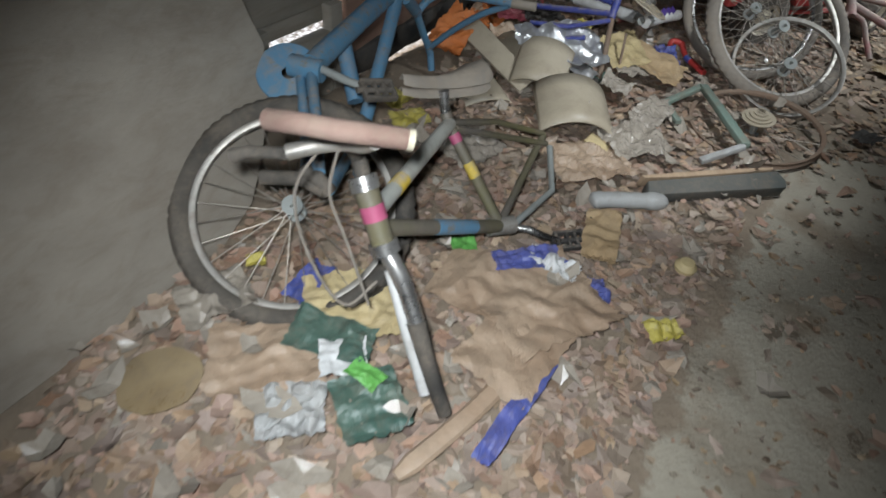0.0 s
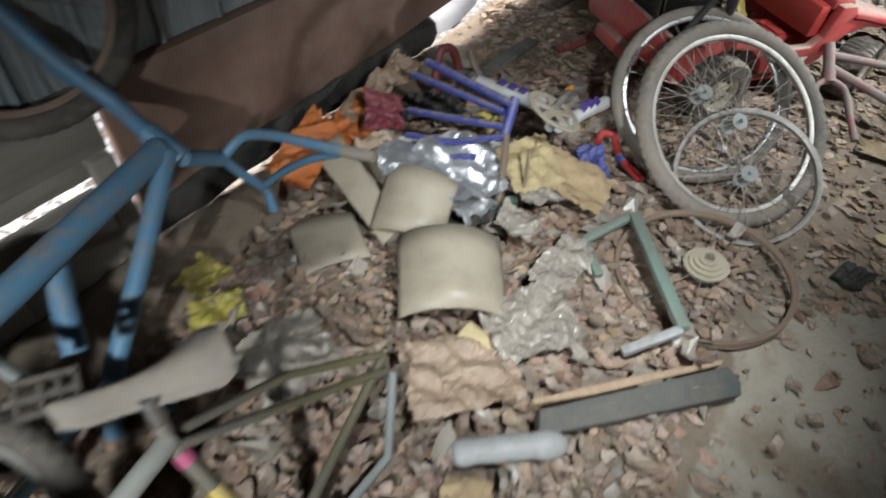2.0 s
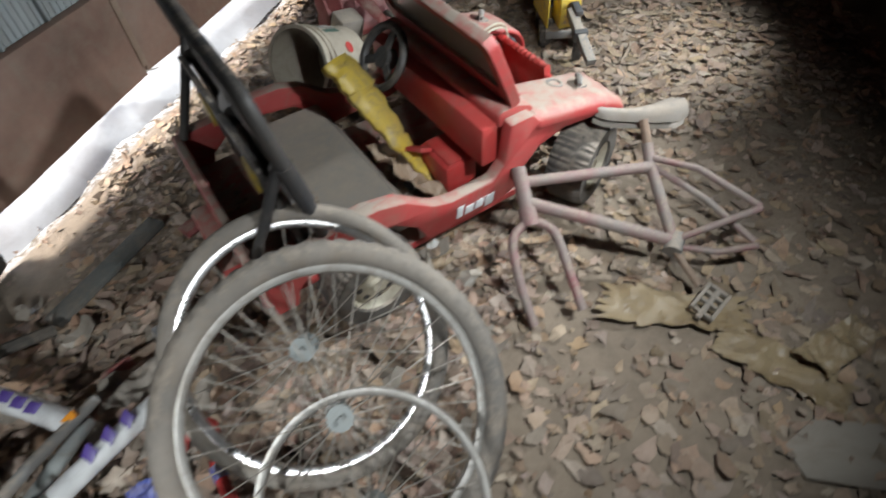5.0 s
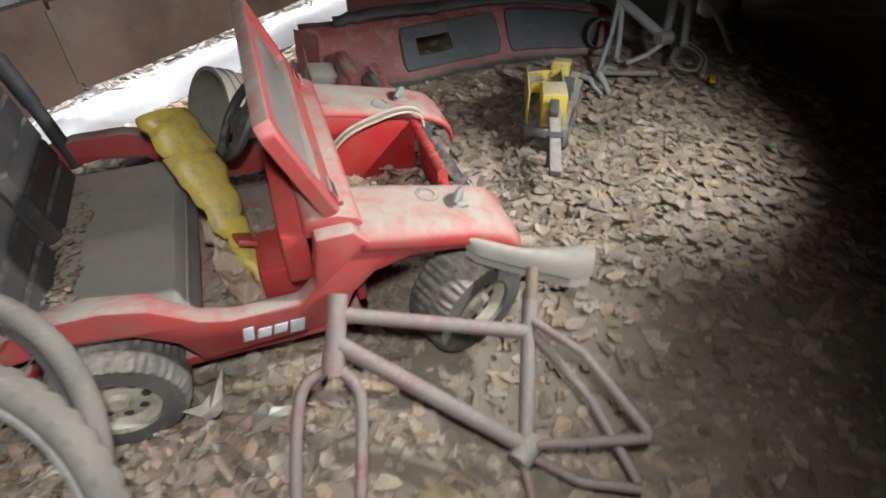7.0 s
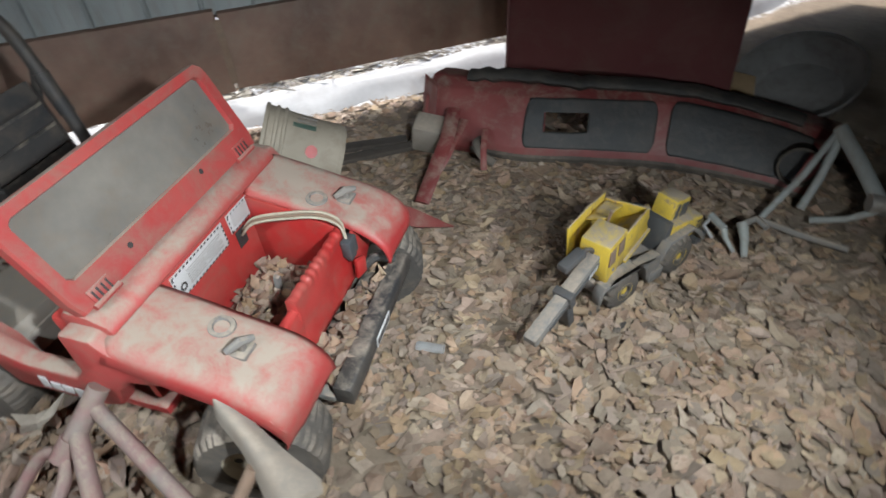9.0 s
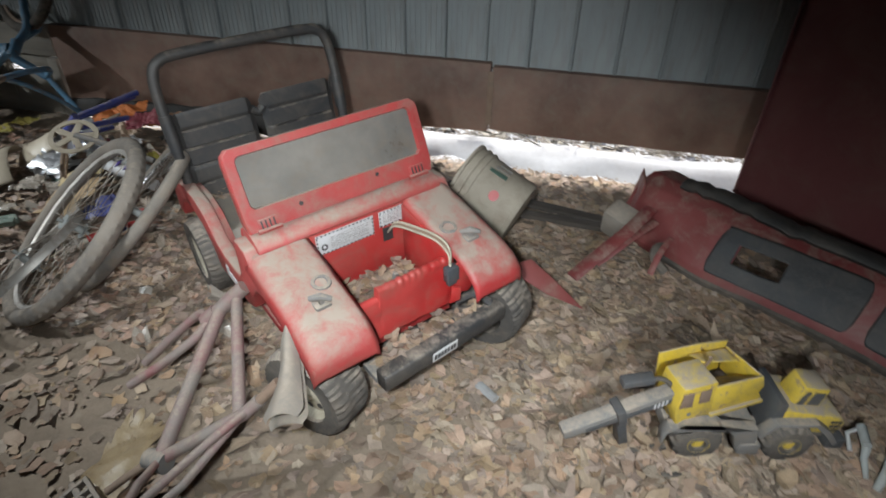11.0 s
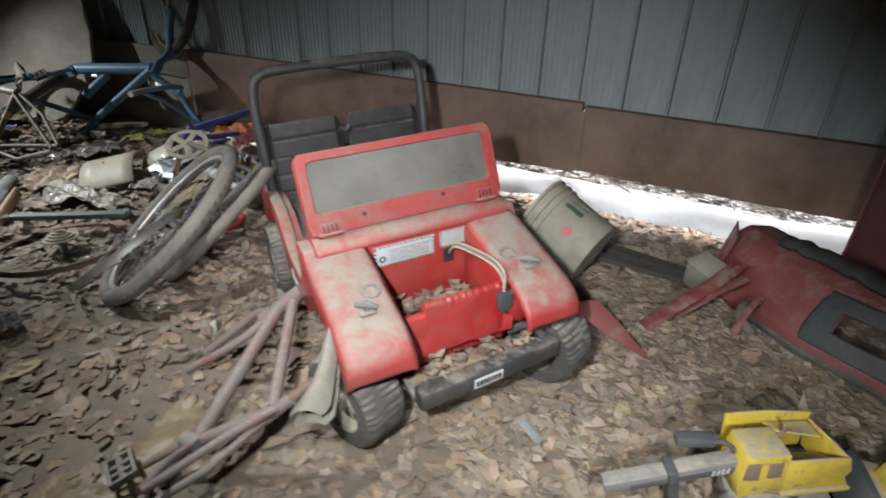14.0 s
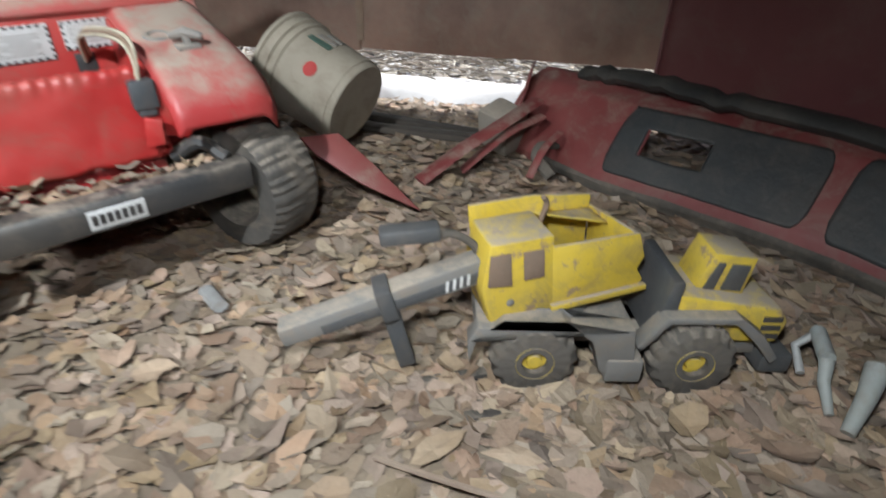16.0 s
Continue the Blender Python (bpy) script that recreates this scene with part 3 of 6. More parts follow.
def arc_wing(sg):
    """One front wing: a bowed plate that droops to the nose, with a rolled outer edge."""
    prof = curve([(0.50, 0, 0.412), (0.56, 0, 0.400), (0.64, 0, 0.382), (0.72, 0, 0.364), (0.78, 0, 0.345), (0.815, 0, 0.322), (0.834, 0, 0.294), (0.838, 0, 0.268)], 4)
    s = Shape()

    def at(u, v):
        k = u * (len(prof) - 1)
        i = min(int(k), len(prof) - 2)
        p = prof[i].lerp(prof[i + 1], k - i)
        drop = 0.030 * max(0.0, (v - 0.80) / 0.20) ** 2 + 0.010 * max(0.0, (0.10 - v) / 0.10) ** 2
        nose = 0.020 * max(0.0, (v - 0.7) / 0.3) ** 2 * u ** 4
        return (p.x - nose, sg * (0.148 + 0.166 * v), p.z - drop + 0.003 * noise.noise((u * 4, v * 3, sg)))

    s.sheet(at, 28, 12)
    if sg > 0:
        s.f = [f[::-1] for f in s.f]
    return s


def car():
    t = thing("ride_on_car", CAR, "dusty red plastic child's ride-on car with missing bonnet", "toy car")
    side_out = [(-0.245, 0.20), (-0.19, 0.20), (-0.175, 0.25), (-0.12, 0.295), (-0.02, 0.31), (0.08, 0.295), (0.14, 0.25), (0.17, 0.188), (0.40, 0.198), (0.450, 0.216), (0.475, 0.275), (0.52, 0.318), (0.60, 0.338), (0.72, 0.322), (0.785, 0.296), (0.815, 0.262),
                (0.836, 0.262), (0.832, 0.290), (0.812, 0.316), (0.776, 0.336), (0.715, 0.353), (0.64, 0.370), (0.56, 0.388), (0.512, 0.402), (0.49, 0.43), (0.42, 0.43), (0.405, 0.315), (0.37, 0.280), (0.24, 0.280), (0.19, 0.298), (0.12, 0.352), (0.05, 0.372), (-0.06, 0.372), (-0.14, 0.35), (-0.245, 0.345)]
    for y in (-0.312, 0.272):
        part("side_panel", Shape().slab(side_out, 0.04, pose(0, y + 0.04, 0, 90, 0, 0), 0.008), M["red"], t)
    for sg in (-1, 1):
        w = part("front_wing", arc_wing(sg), M["red"], t)
        w.modifiers.new("thickness", "SOLIDIFY").thickness = 0.007
        part("bay_wall", Shape().slab([(0.505, 0.20), (0.735, 0.20), (0.735, 0.345), (0.64, 0.372), (0.505, 0.402)], 0.014, pose(0, sg * 0.148 + 0.007, 0, 90, 0, 0), 0.003), M["redclean"], t)
        f = Shape().slab([(-0.21, 0.235), (-0.16, 0.30), (-0.08, 0.335), (0.02, 0.345), (0.10, 0.325), (0.155, 0.27), (0.18, 0.19), (0.195, 0.19), (0.17, 0.285), (0.11, 0.342), (0.02, 0.362), (-0.09, 0.352), (-0.175, 0.315), (-0.23, 0.24)], 0.05, pose(0, sg * 0.30 + 0.05 * (sg < 0) + 0.03 * (sg > 0), 0, 90, 0, 0), 0.005)
        part("rear_wing", f, M["red"], t)
        cy = sg * 0.222
        cp = Shape().box((0.700, cy - 0.020, 0.366), (0.738, cy + 0.020, 0.376), bev=0.004).tube([(0.705, cy - 0.022, 0.388), (0.722, cy, 0.394), (0.735, cy + 0.022, 0.386)], [0.006, 0.010, 0.006], 8).box((0.715, cy - 0.006, 0.372), (0.729, cy + 0.006, 0.392), bev=0.002)
        part("bonnet_catch", cp, M["toygrey"], t, "grey bonnet catch")
        part("lamp_hole", Shape().turn([(0.0, 0.0), (0.013, 0.0), (0.016, 0.006), (0.024, 0.005), (0.027, 0.0)], 20, pose(0.662, sg * 0.192, 0.381, 0, 11, 0)), M["toygrey"], t, "round grey lamp socket")
    part("engine_floor", Shape().box((0.50, -0.140, 0.17), (0.735, 0.140, 0.20), bev=0.004), M["red"], t)
    part("firewall", Shape().box((0.485, -0.27, 0.20), (0.505, 0.27, 0.425), bev=0.006), M["redclean"], t)
    cowl = Shape().slab([(0.405, 0.408), (0.505, 0.408), (0.516, 0.418), (0.506, 0.434), (0.47, 0.449), (0.42, 0.452), (0.405, 0.44)], 0.56, pose(0, 0.28, 0, 90, 0, 0), 0.007)
    part("cowl", cowl, M["red"], t)
    part("bay_slot", Shape().box((0.5055, 0.075, 0.300), (0.5075, 0.108, 0.345), bev=0.0005), M["ink"], t, "dark slot for the wiring")
    # upright front panel, rolled and ragged along its top
    g = Shape()

    def front(u, v):
        top = 0.356 if u > 0.24 else 0.330
        y = -0.158 + 0.296 * u
        if v < 0.72:
            k = v / 0.72
            return (0.752 - 0.006 * k + 0.004 * noise.noise((u * 5, k * 3, 2)), y, 0.205 + 0.008 * noise.noise((u * 7, 1, 4)) + (top - 0.012 - 0.205) * k)
        a = (v - 0.72) / 0.28 * math.pi
        knob = (0.0008 * math.sin(u * 95) + 0.003 * noise.noise((u * 22, 3, 1))) * (u > 0.24)
        return (0.734 + (0.012 + knob) * math.cos(a), y, top - 0.012 + (0.012 + knob) * math.sin(a))

    g.sheet(front, 96, 22)
    fp = part("front_panel", g, M["redclean"], t, "bright red upright front panel with ragged rolled top")
    fp.modifiers.new("thickness", "SOLIDIFY").thickness = 0.004
    part("front_tray", Shape().box((0.755, -0.16, 0.145), (0.825, 0.215, 0.165), bev=0.005), M["toygrey"], t)
    tear = Shape().slab([(0, 0), (0.045, -0.012), (0.075, 0.02), (0.07, 0.09), (0.03, 0.105), (0.0, 0.085)], 0.008, pose(0.752, 0.135, 0.245, 90, 0, 82), 0.002).slab([(0, 0), (0.03, 0.004), (0.034, 0.045), (0.008, 0.05)], 0.012, pose(0.765, 0.112, 0.232, 90, 0, 70), 0.002)
    part("torn_plastic", tear, M["redclean"], t)
    # windscreen
    ws = pose(0.462, 0, 0.450, 0, -23, 0)
    fr = Shape()
    out = [(-0.277, 0.0), (0.277, 0.0), (0.283, 0.03), (0.283, 0.185), (0.279, 0.201), (0.264, 0.214), (-0.264, 0.214), (-0.279, 0.201), (-0.283, 0.185), (-0.283, 0.03)]
    inn = [(-0.243, 0.058), (0.243, 0.058), (0.252, 0.068), (0.252, 0.176), (0.249, 0.184), (0.240, 0.190), (-0.240, 0.190), (-0.249, 0.184), (-0.252, 0.176), (-0.252, 0.068)]
    n = len(out)
    rings = [[(-0.014, *p) for p in out], [(0.010, *p) for p in out], [(0.015, p[0] * 0.985, p[1] * 0.985 + 0.0015) for p in out], [(0.015, p[0] * 1.01, p[1] + 0.002 * (1 if p[1] > 0.1 else -1)) for p in inn], [(0.009, *p) for p in inn], [(-0.014, *p) for p in inn]]
    fr.add([p for ring in rings for p in ring], [(r * n + k, r * n + (k + 1) % n, (r + 1) % 6 * n + (k + 1) % n, (r + 1) % 6 * n + k) for r in range(6) for k in range(n)])
    scr = part("windscreen_frame", fr, M["red"], t, m=ws)
    part("pane", Shape().box((-0.004, -0.2515, 0.0585), (0.004, 0.2515, 0.1895)), M["glass"], scr, "dusty smoked plastic windscreen pane")
    for y in (-0.252, 0.200):
        hg = part("hinge", Shape().box((0.0155, y, 0.004), (0.021, y + 0.05, 0.030), bev=0.002).tube([(0.020, y - 0.006, 0.0), (0.020, y + 0.056, 0.0)], 0.006, 8), M["red"], scr)
        for k in range(4):
            part("slot", Shape().box((0.0212, y + 0.006 + 0.011 * k, 0.006), (0.0222, y + 0.010 + 0.011 * k, 0.026)), M["ink"], hg)
    for y, z in ((-0.13, 0.034), (0.10, 0.040)):
        part("screw_hole", Shape().turn([(0.0, 0.0), (0.006, 0.0)], 12, facing((0.0158, y, z), (1, 0, 0))), M["ink"], scr)
    for y0, y1, z0, z1 in ((-0.128, 0.048, 0.340, 0.402), (0.066, 0.166, 0.352, 0.402)):
        lb = part("warning_label", Shape().box((0.5055, y0, z0), (0.5085, y1, z1), bev=0.001), M["white"], t, "white printed label with a dashed border")
        ink = Shape()
        for k in range(int((y1 - y0) / 0.012)):
            for z in (z0 + 0.001, z1 - 0.005):
                ink.slab([(0, 0), (0.006, 0), (0.008, 0.004), (0.002, 0.004)], 0.0006, pose(0.5092, y0 + 0.012 * k + 0.001, z, 90, 0, 90))
        for k in range(int((z1 - z0) / 0.012)):
            for y in (y0 + 0.001, y1 - 0.005):
                ink.box((0.5086, y, z0 + 0.012 * k + 0.002), (0.5092, y + 0.004, z0 + 0.012 * k + 0.008))
        part("border", ink, M["ink"], lb, "black dashed border")
        txt = Shape()
        for c in range(2):
            a, b = y0 + 0.012 + (0.030 if y1 - y0 > 0.12 else 0) + c * (y1 - y0) * 0.38, y0 + (y1 - y0) * (0.62 + 0.28 * c)
            for k in range(7):
                if z0 + 0.012 + 0.0055 * k < z1 - 0.010:
                    txt.box((0.5086, a, z0 + 0.012 + 0.0055 * k), (0.5091, b - 0.012 * (k % 3 == 1), z0 + 0.0132 + 0.0055 * k))
        part("fine_print", txt, M["toygrey"], lb, "fine grey lines of print")
        if y1 - y0 > 0.12:
            part("round_print", Shape().turn([(0.005, 0.0), (0.010, 0.0)], 16, facing((0.5089, y0 + 0.022, z0 + 0.022), (1, 0, 0))), M["ink"], lb, "black ring emblem")
    # tub, seats, roll bar
    part("tub_floor", Shape().box((-0.02, -0.27, 0.13), (0.49, 0.27, 0.155), bev=0.005), M["red"], t)
    part("dashboard", Shape().box((0.36, -0.275, 0.30), (0.41, 0.275, 0.42), bev=0.01), M["redclean"], t)
    part("console", Shape().box((0.30, -0.20, 0.155), (0.40, -0.06, 0.27), bev=0.012).box((0.315, -0.19, 0.272), (0.37, -0.07, 0.276), bev=0.002), M["redclean"], t)
    part("foot_pedal", Shape().box((0.24, -0.13, 0.156), (0.30, -0.09, 0.166), pose(0, 0, 0, 0, -6, 0), 0.003), M["slate"], t, "grey plastic foot pedal")
    cushion = Shape()
    cushion.sheet(lambda u, v: (-0.10 + 0.275 * u, -0.262 + 0.524 * v, 0.285 - 0.012 * math.sin(u * math.pi) * abs(math.sin(v * 2 * math.pi)) - 0.07 * max(0, (u - 0.86) / 0.14) ** 2), 24, 30)
    cushion.box((-0.10, -0.258, 0.20), (0.165, 0.258, 0.262), bev=0.012)
    part("seat_base", cushion, M["seatvinyl"], t, "pale grey dusty seat cushion")
    cargo = Shape().box((-0.25, -0.275, 0.20), (-0.12, 0.275, 0.23), bev=0.008).box((-0.262, -0.28, 0.20), (-0.238, 0.28, 0.352), bev=0.008)
    part("cargo_bed", cargo, M["red"], t)
    part("rear_step", Shape().box((-0.31, -0.13, 0.17), (-0.255, 0.13, 0.225), bev=0.012), M["red"], t)
    for y0 in (-0.275, 0.012):
        s = Shape()

        def back(u, v):
            edge = max(0.0, abs(u - 0.5) - 0.40) / 0.10
            rise = 0.29 * v - 0.026 * edge ** 2 * max(0, (v - 0.8) / 0.2)
            return (-0.088 - 0.050 * v + 0.010 * min(1, 4 * abs(math.sin(v * 15.5))) * (edge < 0.5) - 0.010 * edge ** 2, y0 + 0.26 * u, 0.285 + rise)

        s.sheet(back, 26, 56)
        s.slab([(-0.100, 0.27), (-0.148, 0.560), (-0.165, 0.566), (-0.130, 0.27)], 0.240, pose(0, y0 + 0.25, 0, 90, 0, 0), 0.008)
        sb = part("seat_back", s, M["black"], t, "ribbed black dusty seat back")
        part("seat_badge", Shape().box((-0.162, y0 + 0.10, 0.44), (-0.154, y0 + 0.165, 0.50), pose(0, 0, 0), 0.001), M["yellowbag"], sb, "square yellow sticker")
    part("seat_bridge", Shape().tube([(-0.135, -0.02, 0.53), (-0.132, 0.0, 0.515), (-0.135, 0.017, 0.53)], 0.014, 8), M["black"], t)
    bar = curve([(-0.075, -0.285, 0.30), (-0.095, -0.288, 0.45), (-0.125, -0.290, 0.62), (-0.138, -0.281, 0.700), (-0.142, -0.255, 0.732), (-0.145, -0.20, 0.742), (-0.147, 0.0, 0.745), (-0.145, 0.20, 0.742), (-0.142, 0.255, 0.732), (-0.138, 0.281, 0.700), (-0.125, 0.290, 0.62), (-0.095, 0.288, 0.45), (-0.075, 0.285, 0.30)])
    part("roll_bar", Shape().tube(bar, 0.0165, 12), M["black"], t, "black plastic roll bar")
    for sg in (-1, 1):
        part("bar_sleeve", Shape().tube([(-0.098, sg * 0.2882, 0.47), (-0.118, sg * 0.2895, 0.58)], 0.020, 12), M["black"], t)
        part("bar_strut", Shape().tube([(-0.118, sg * 0.288, 0.60), (-0.175, sg * 0.27, 0.47), (-0.235, sg * 0.255, 0.345)], 0.012, 10), M["black"], t)
    st = part("steering_wheel", Shape().turn([(0.086 + 0.012 * math.cos(a), 0.012 * math.sin(a)) for a in (0.7854 * k for k in range(8))], 32, close=True), M["black"], t, "black plastic steering wheel", m=facing((0.325, 0.14, 0.43), (-0.8, 0, 0.6)))
    part("steering_hub", Shape().turn([(0, 0.008), (0.03, 0.006), (0.03, -0.03), (0, -0.03)], 16), M["black"], st)
    for k in range(3):
        part("spoke", Shape().box((0.0, -0.012, -0.006), (0.085, 0.012, 0.004), pose(0, 0, 0, 0, 0, 90 + 120 * k), 0.003), M["black"], st)
    # bumper, cable, badge
    bp = part("bumper", Shape().slab([(-0.022, -0.026), (0.018, -0.026), (0.022, 0.010), (0.016, 0.024), (-0.022, 0.026)], 0.405, Matrix.Translation((0.836, 0.046, 0.172)) @ pose(0, 0, 0, 0, 0, 3.2) @ pose(0, 0.2025, 0, 90, 0, 0), 0.004), M["black"], t, "black plastic front bumper")
    part("bumper_stay", Shape().box((0.745, 0.12, 0.15), (0.82, 0.19, 0.175), bev=0.005).tube(curve([(0.75, 0.15, 0.20), (0.78, 0.19, 0.225), (0.815, 0.22, 0.20)]), 0.012, 8), M["black"], t)
    pl = part("bumper_plate", Shape().box((-0.001, -0.041, -0.017), (0.0016, 0.041, 0.015), bev=0.0005), M["white"], bp, "white label with dark print", m=Matrix.Translation((0.8585, 0.030, 0.170)) @ pose(0, 0, 0, 0, 6, 3.2))
    for k in range(7):
        part("print_bar", Shape().box((0.0018, -0.036 + 0.0105 * k, -0.009), (0.0024, -0.0285 + 0.0105 * k, 0.008)), M["ink"], pl)
    part("axle_stub", Shape().tube([(0.72, -0.2, 0.135), (0.72, 0.25, 0.120)], 0.016, 8).tube([(0.72, 0.18, 0.13), (0.70, 0.23, 0.20), (0.74, 0.2, 0.24)], 0.014, 8), M["tyredark"], t)
    for k, (mat, dz) in enumerate((("cream", 0.0), ("rust", 0.005), ("cream", 0.010))):
        part("cable", Shape().tube(curve([(0.51, 0.090 + 0.005 * k, 0.330 + dz), (0.56, 0.085 + 0.004 * k, 0.378 + dz), (0.63, 0.100 + 0.004 * k, 0.392 + dz), (0.70, 0.122 + 0.004 * k, 0.390 + dz), (0.745, 0.128 + 0.003 * k, 0.372 + dz), (0.757, 0.126, 0.335)]), 0.0032, 6), M[mat], t, "loose wiring in cream and brown")
    part("connector", Shape().box((0.748, 0.108, 0.292), (0.772, 0.146, 0.338), bev=0.004).box((0.752, 0.113, 0.280), (0.768, 0.141, 0.294), bev=0.003), M["slate"], t, "grey cable connector")
    part("rod", Shape().box((0.55, 0.045, 0.20), (0.565, 0.058, 0.335), pose(0, 0, 0, 0, 8, 0), 0.002), M["toygrey"], t)
    for x, w, h, z in ((0.250, 0.020, 0.036, 0.216), (0.276, 0.026, 0.025, 0.216), (0.307, 0.026, 0.025, 0.217), (0.338, 0.028, 0.034, 0.209)):
        part("badge_letter", Shape().slab([(0, 0), (w, 0), (w + 0.006, h), (0.006, h)], 0.003, pose(x, -0.3125, z, 90, 0, 0), 0.0008), M["white"], t, "white raised badge letter")
    toy_wheel(t, facing((0.0, -0.285, 0.143), (0, -1, 0)))
    toy_wheel(t, facing((0.0, 0.285, 0.113), (0, 1, 0)))
    toy_wheel(t, facing((0.725, -0.275, 0.140), (0.36, -0.93, 0.0)))
    toy_wheel(t, facing((0.725, 0.285, 0.113), (-0.36, 0.93, 0)))
    return t


car()


def spread(x0, x1, y0, y1):
    """A placing of leaves over a stretch of the car's plan."""
    def place(rng):
        p = CAR @ Vector((rng.uniform(x0, x1), rng.uniform(y0, y1), 0))
        return p.x, p.y, 1.0
    return place


solo("leaves_in_car", flakes(420, spread(0.51, 0.725, -0.125, 0.125), (0.006, 0.019), 31, base=0.203, heap=0.035, lie=False), M["leaf"], "dry leaves filling the empty engine bay", "leaves", kind="stuff", smooth=False)
solo("leaves_in_car", flakes(260, spread(0.76, 0.825, -0.14, 0.19), (0.006, 0.018), 33, base=0.163, heap=0.045, lie=False), M["leaf"], "dry leaves heaped behind the front bumper", "leaves", kind="stuff", smooth=False)
solo("leaves_in_car", flakes(160, spread(0.18, 0.34, -0.24, 0.24), (0.006, 0.018), 32, base=0.157, heap=0.01, lie=False), M["leaf"], "dry leaves on the toy car floor", "leaves", kind="stuff", smooth=False)
solo("leaf_crumbs", flakes(220, spread(-0.10, -0.03, -0.25, 0.25), (0.003, 0.009), 34, base=0.287, heap=0.012, lie=False), M["leaf"], "leaf crumbs in the fold of the toy seat", "leaf crumbs", kind="stuff", smooth=False)
solo("leaf_crumbs", flakes(120, spread(-0.235, -0.17, -0.26, 0.26), (0.003, 0.010), 35, base=0.232, heap=0.01, lie=False), M["leaf"], "leaf crumbs on the toy cargo bed", "leaf crumbs", kind="stuff", smooth=False)


# ---- bicycle wheels ----
def bike_wheel(at, normal, r, label, tyre=0.026, rim="alloy", tyre_mat="rubber", spokes=32, spin=0.0, rimw=0.011, disc=0.0, name="bicycle_wheel", tread=True, category="bicycle wheel"):
    t = thing(name, facing(at, normal, spin), label, category, "loose bicycle wheels")
    inner = r
    if tyre:
        s = Shape().turn([(r - tyre + tyre * math.cos(a), tyre * math.sin(a)) for a in (math.pi / 5 * k for k in range(10))], 180 if tread else 72, close=True)
        if tread:
            s.v = [cut(p, r - 0.35 * tyre, 60, 0.005, 0.4) for p in s.v]
        part("tyre", s, M[tyre_mat], t)
        inner = r - 2 * tyre + 0.004
    part("rim", Shape().turn([(inner, -rimw), (inner - 0.006, -rimw), (inner - 0.014, -rimw * 0.6), (inner - 0.016, 0), (inner - 0.014, rimw * 0.6), (inner - 0.006, rimw), (inner, rimw), (inner - 0.004, 0)], 64, close=True), M[rim], t)
    hub = Shape().tube([(0, 0, -0.05), (0, 0, -0.034), (0, 0, -0.033), (0, 0, -0.029), (0, 0, -0.028), (0, 0, 0.028), (0, 0, 0.029), (0, 0, 0.033), (0, 0, 0.034), (0, 0, 0.05)], [0.006, 0.006, 0.026, 0.026, 0.013, 0.013, 0.026, 0.026, 0.006, 0.006], 16)
    part("hub", hub, M["steelgrey"], t)
    if disc:
        d = Shape()
        for k in range(5):
            d.turn([(0.015, 0.036 + 0.008 * k), (disc - 0.012 * k, 0.036 + 0.008 * k), (disc - 0.012 * k, 0.040 + 0.008 * k), (0.015, 0.040 + 0.008 * k)], 36)
        part("spoke_guard", d, M["beige"], t, "dusty pale spoke guard and sprockets")
    end = inner - 0.012
    wire = mesh_of("spoke", Shape().tube([(0.024, 0, 0.031), (end, 0, 0.0)], 0.0014, 5), M["spoke"])
    for k in range(spokes):
        sg = 1 if k % 2 else -1
        part("spoke", wire, None, t, m=pose(0, 0, 0, 0, 0, 360 / spokes * k) @ pose(0, 0, 0, 0, 0, 0) @ Matrix.Diagonal((1, 1, sg, 1)))
    return t


bike_wheel((1.838, 2.075, 0.225), (0.19, -0.63, 0.75), 0.340, "dusty grey bicycle wheel with knobbly tyre leaning on another", 0.027, spokes=36)
bike_wheel((1.772, 2.245, 0.225), (0.0, -0.69, 0.71), 0.305, "bicycle wheel with worn brown tyre and bright rim", 0.02, rim="chrome", spokes=28, tread=False)
bike_wheel((1.874, 1.923, 0.135), (-0.105, -0.58, 0.808), 0.222, "small bare alloy bicycle rim with spokes", 0.0, rimw=0.013, spokes=28)
bike_wheel((1.699, 1.578, 0.035), (-0.10, -0.06, 0.99), 0.245, "rusty bare rim lying flat with a pale guard disc", 0.0, rim="rust", spokes=20, disc=0.062)
bike_wheel((0.234, 0.574, 0.166), (0.075, -0.544, 0.83), 0.302, "muddy bicycle wheel with knobbly black tyre under handlebars", 0.028, tyre_mat="tyredark", spokes=28)


# ---- bicycle frames ----
def tubes(name, base, label, category, group, spec):
    """A thing made of named tubes given by world points: (name, points, radius, material, label)."""
    t = thing(name, Matrix.Translation(base), label, category, group)
    made = {}
    for nm, pts, r, mat, lab, *on in spec:
        pts = [Vector(p) - Vector(base) for p in pts]
        made[nm] = part(nm, Shape().tube(pts, r, 12), M[mat], made[on[0]] if on else t, lab)
    return t


def saddle(parent, m, mat, length=0.25, width=0.075):
    s = Shape()
    for side in (1, -1):
        s.sheet(lambda u, v: (u * length, (v - 0.5) * 2 * (0.022 + (width - 0.022) * max(0, (u - 0.35) / 0.65) ** 1.3) * (1 - 0.75 * max(0, u - 0.9) * 9 * abs(v - 0.5)) * (0.55 + 0.45 * min(1, u * 9)), (0.0 if side < 0 else 0.012) + 0.028 * math.cos((v - 0.5) * 2.7) * (1 if side > 0 else 0.6) - 0.02 * math.sin(u * 3.1) - (0.012 if side < 0 else 0)), 22, 10)
    return part("saddle", s, M[mat], parent, "grey dusty vinyl saddle", m=m)


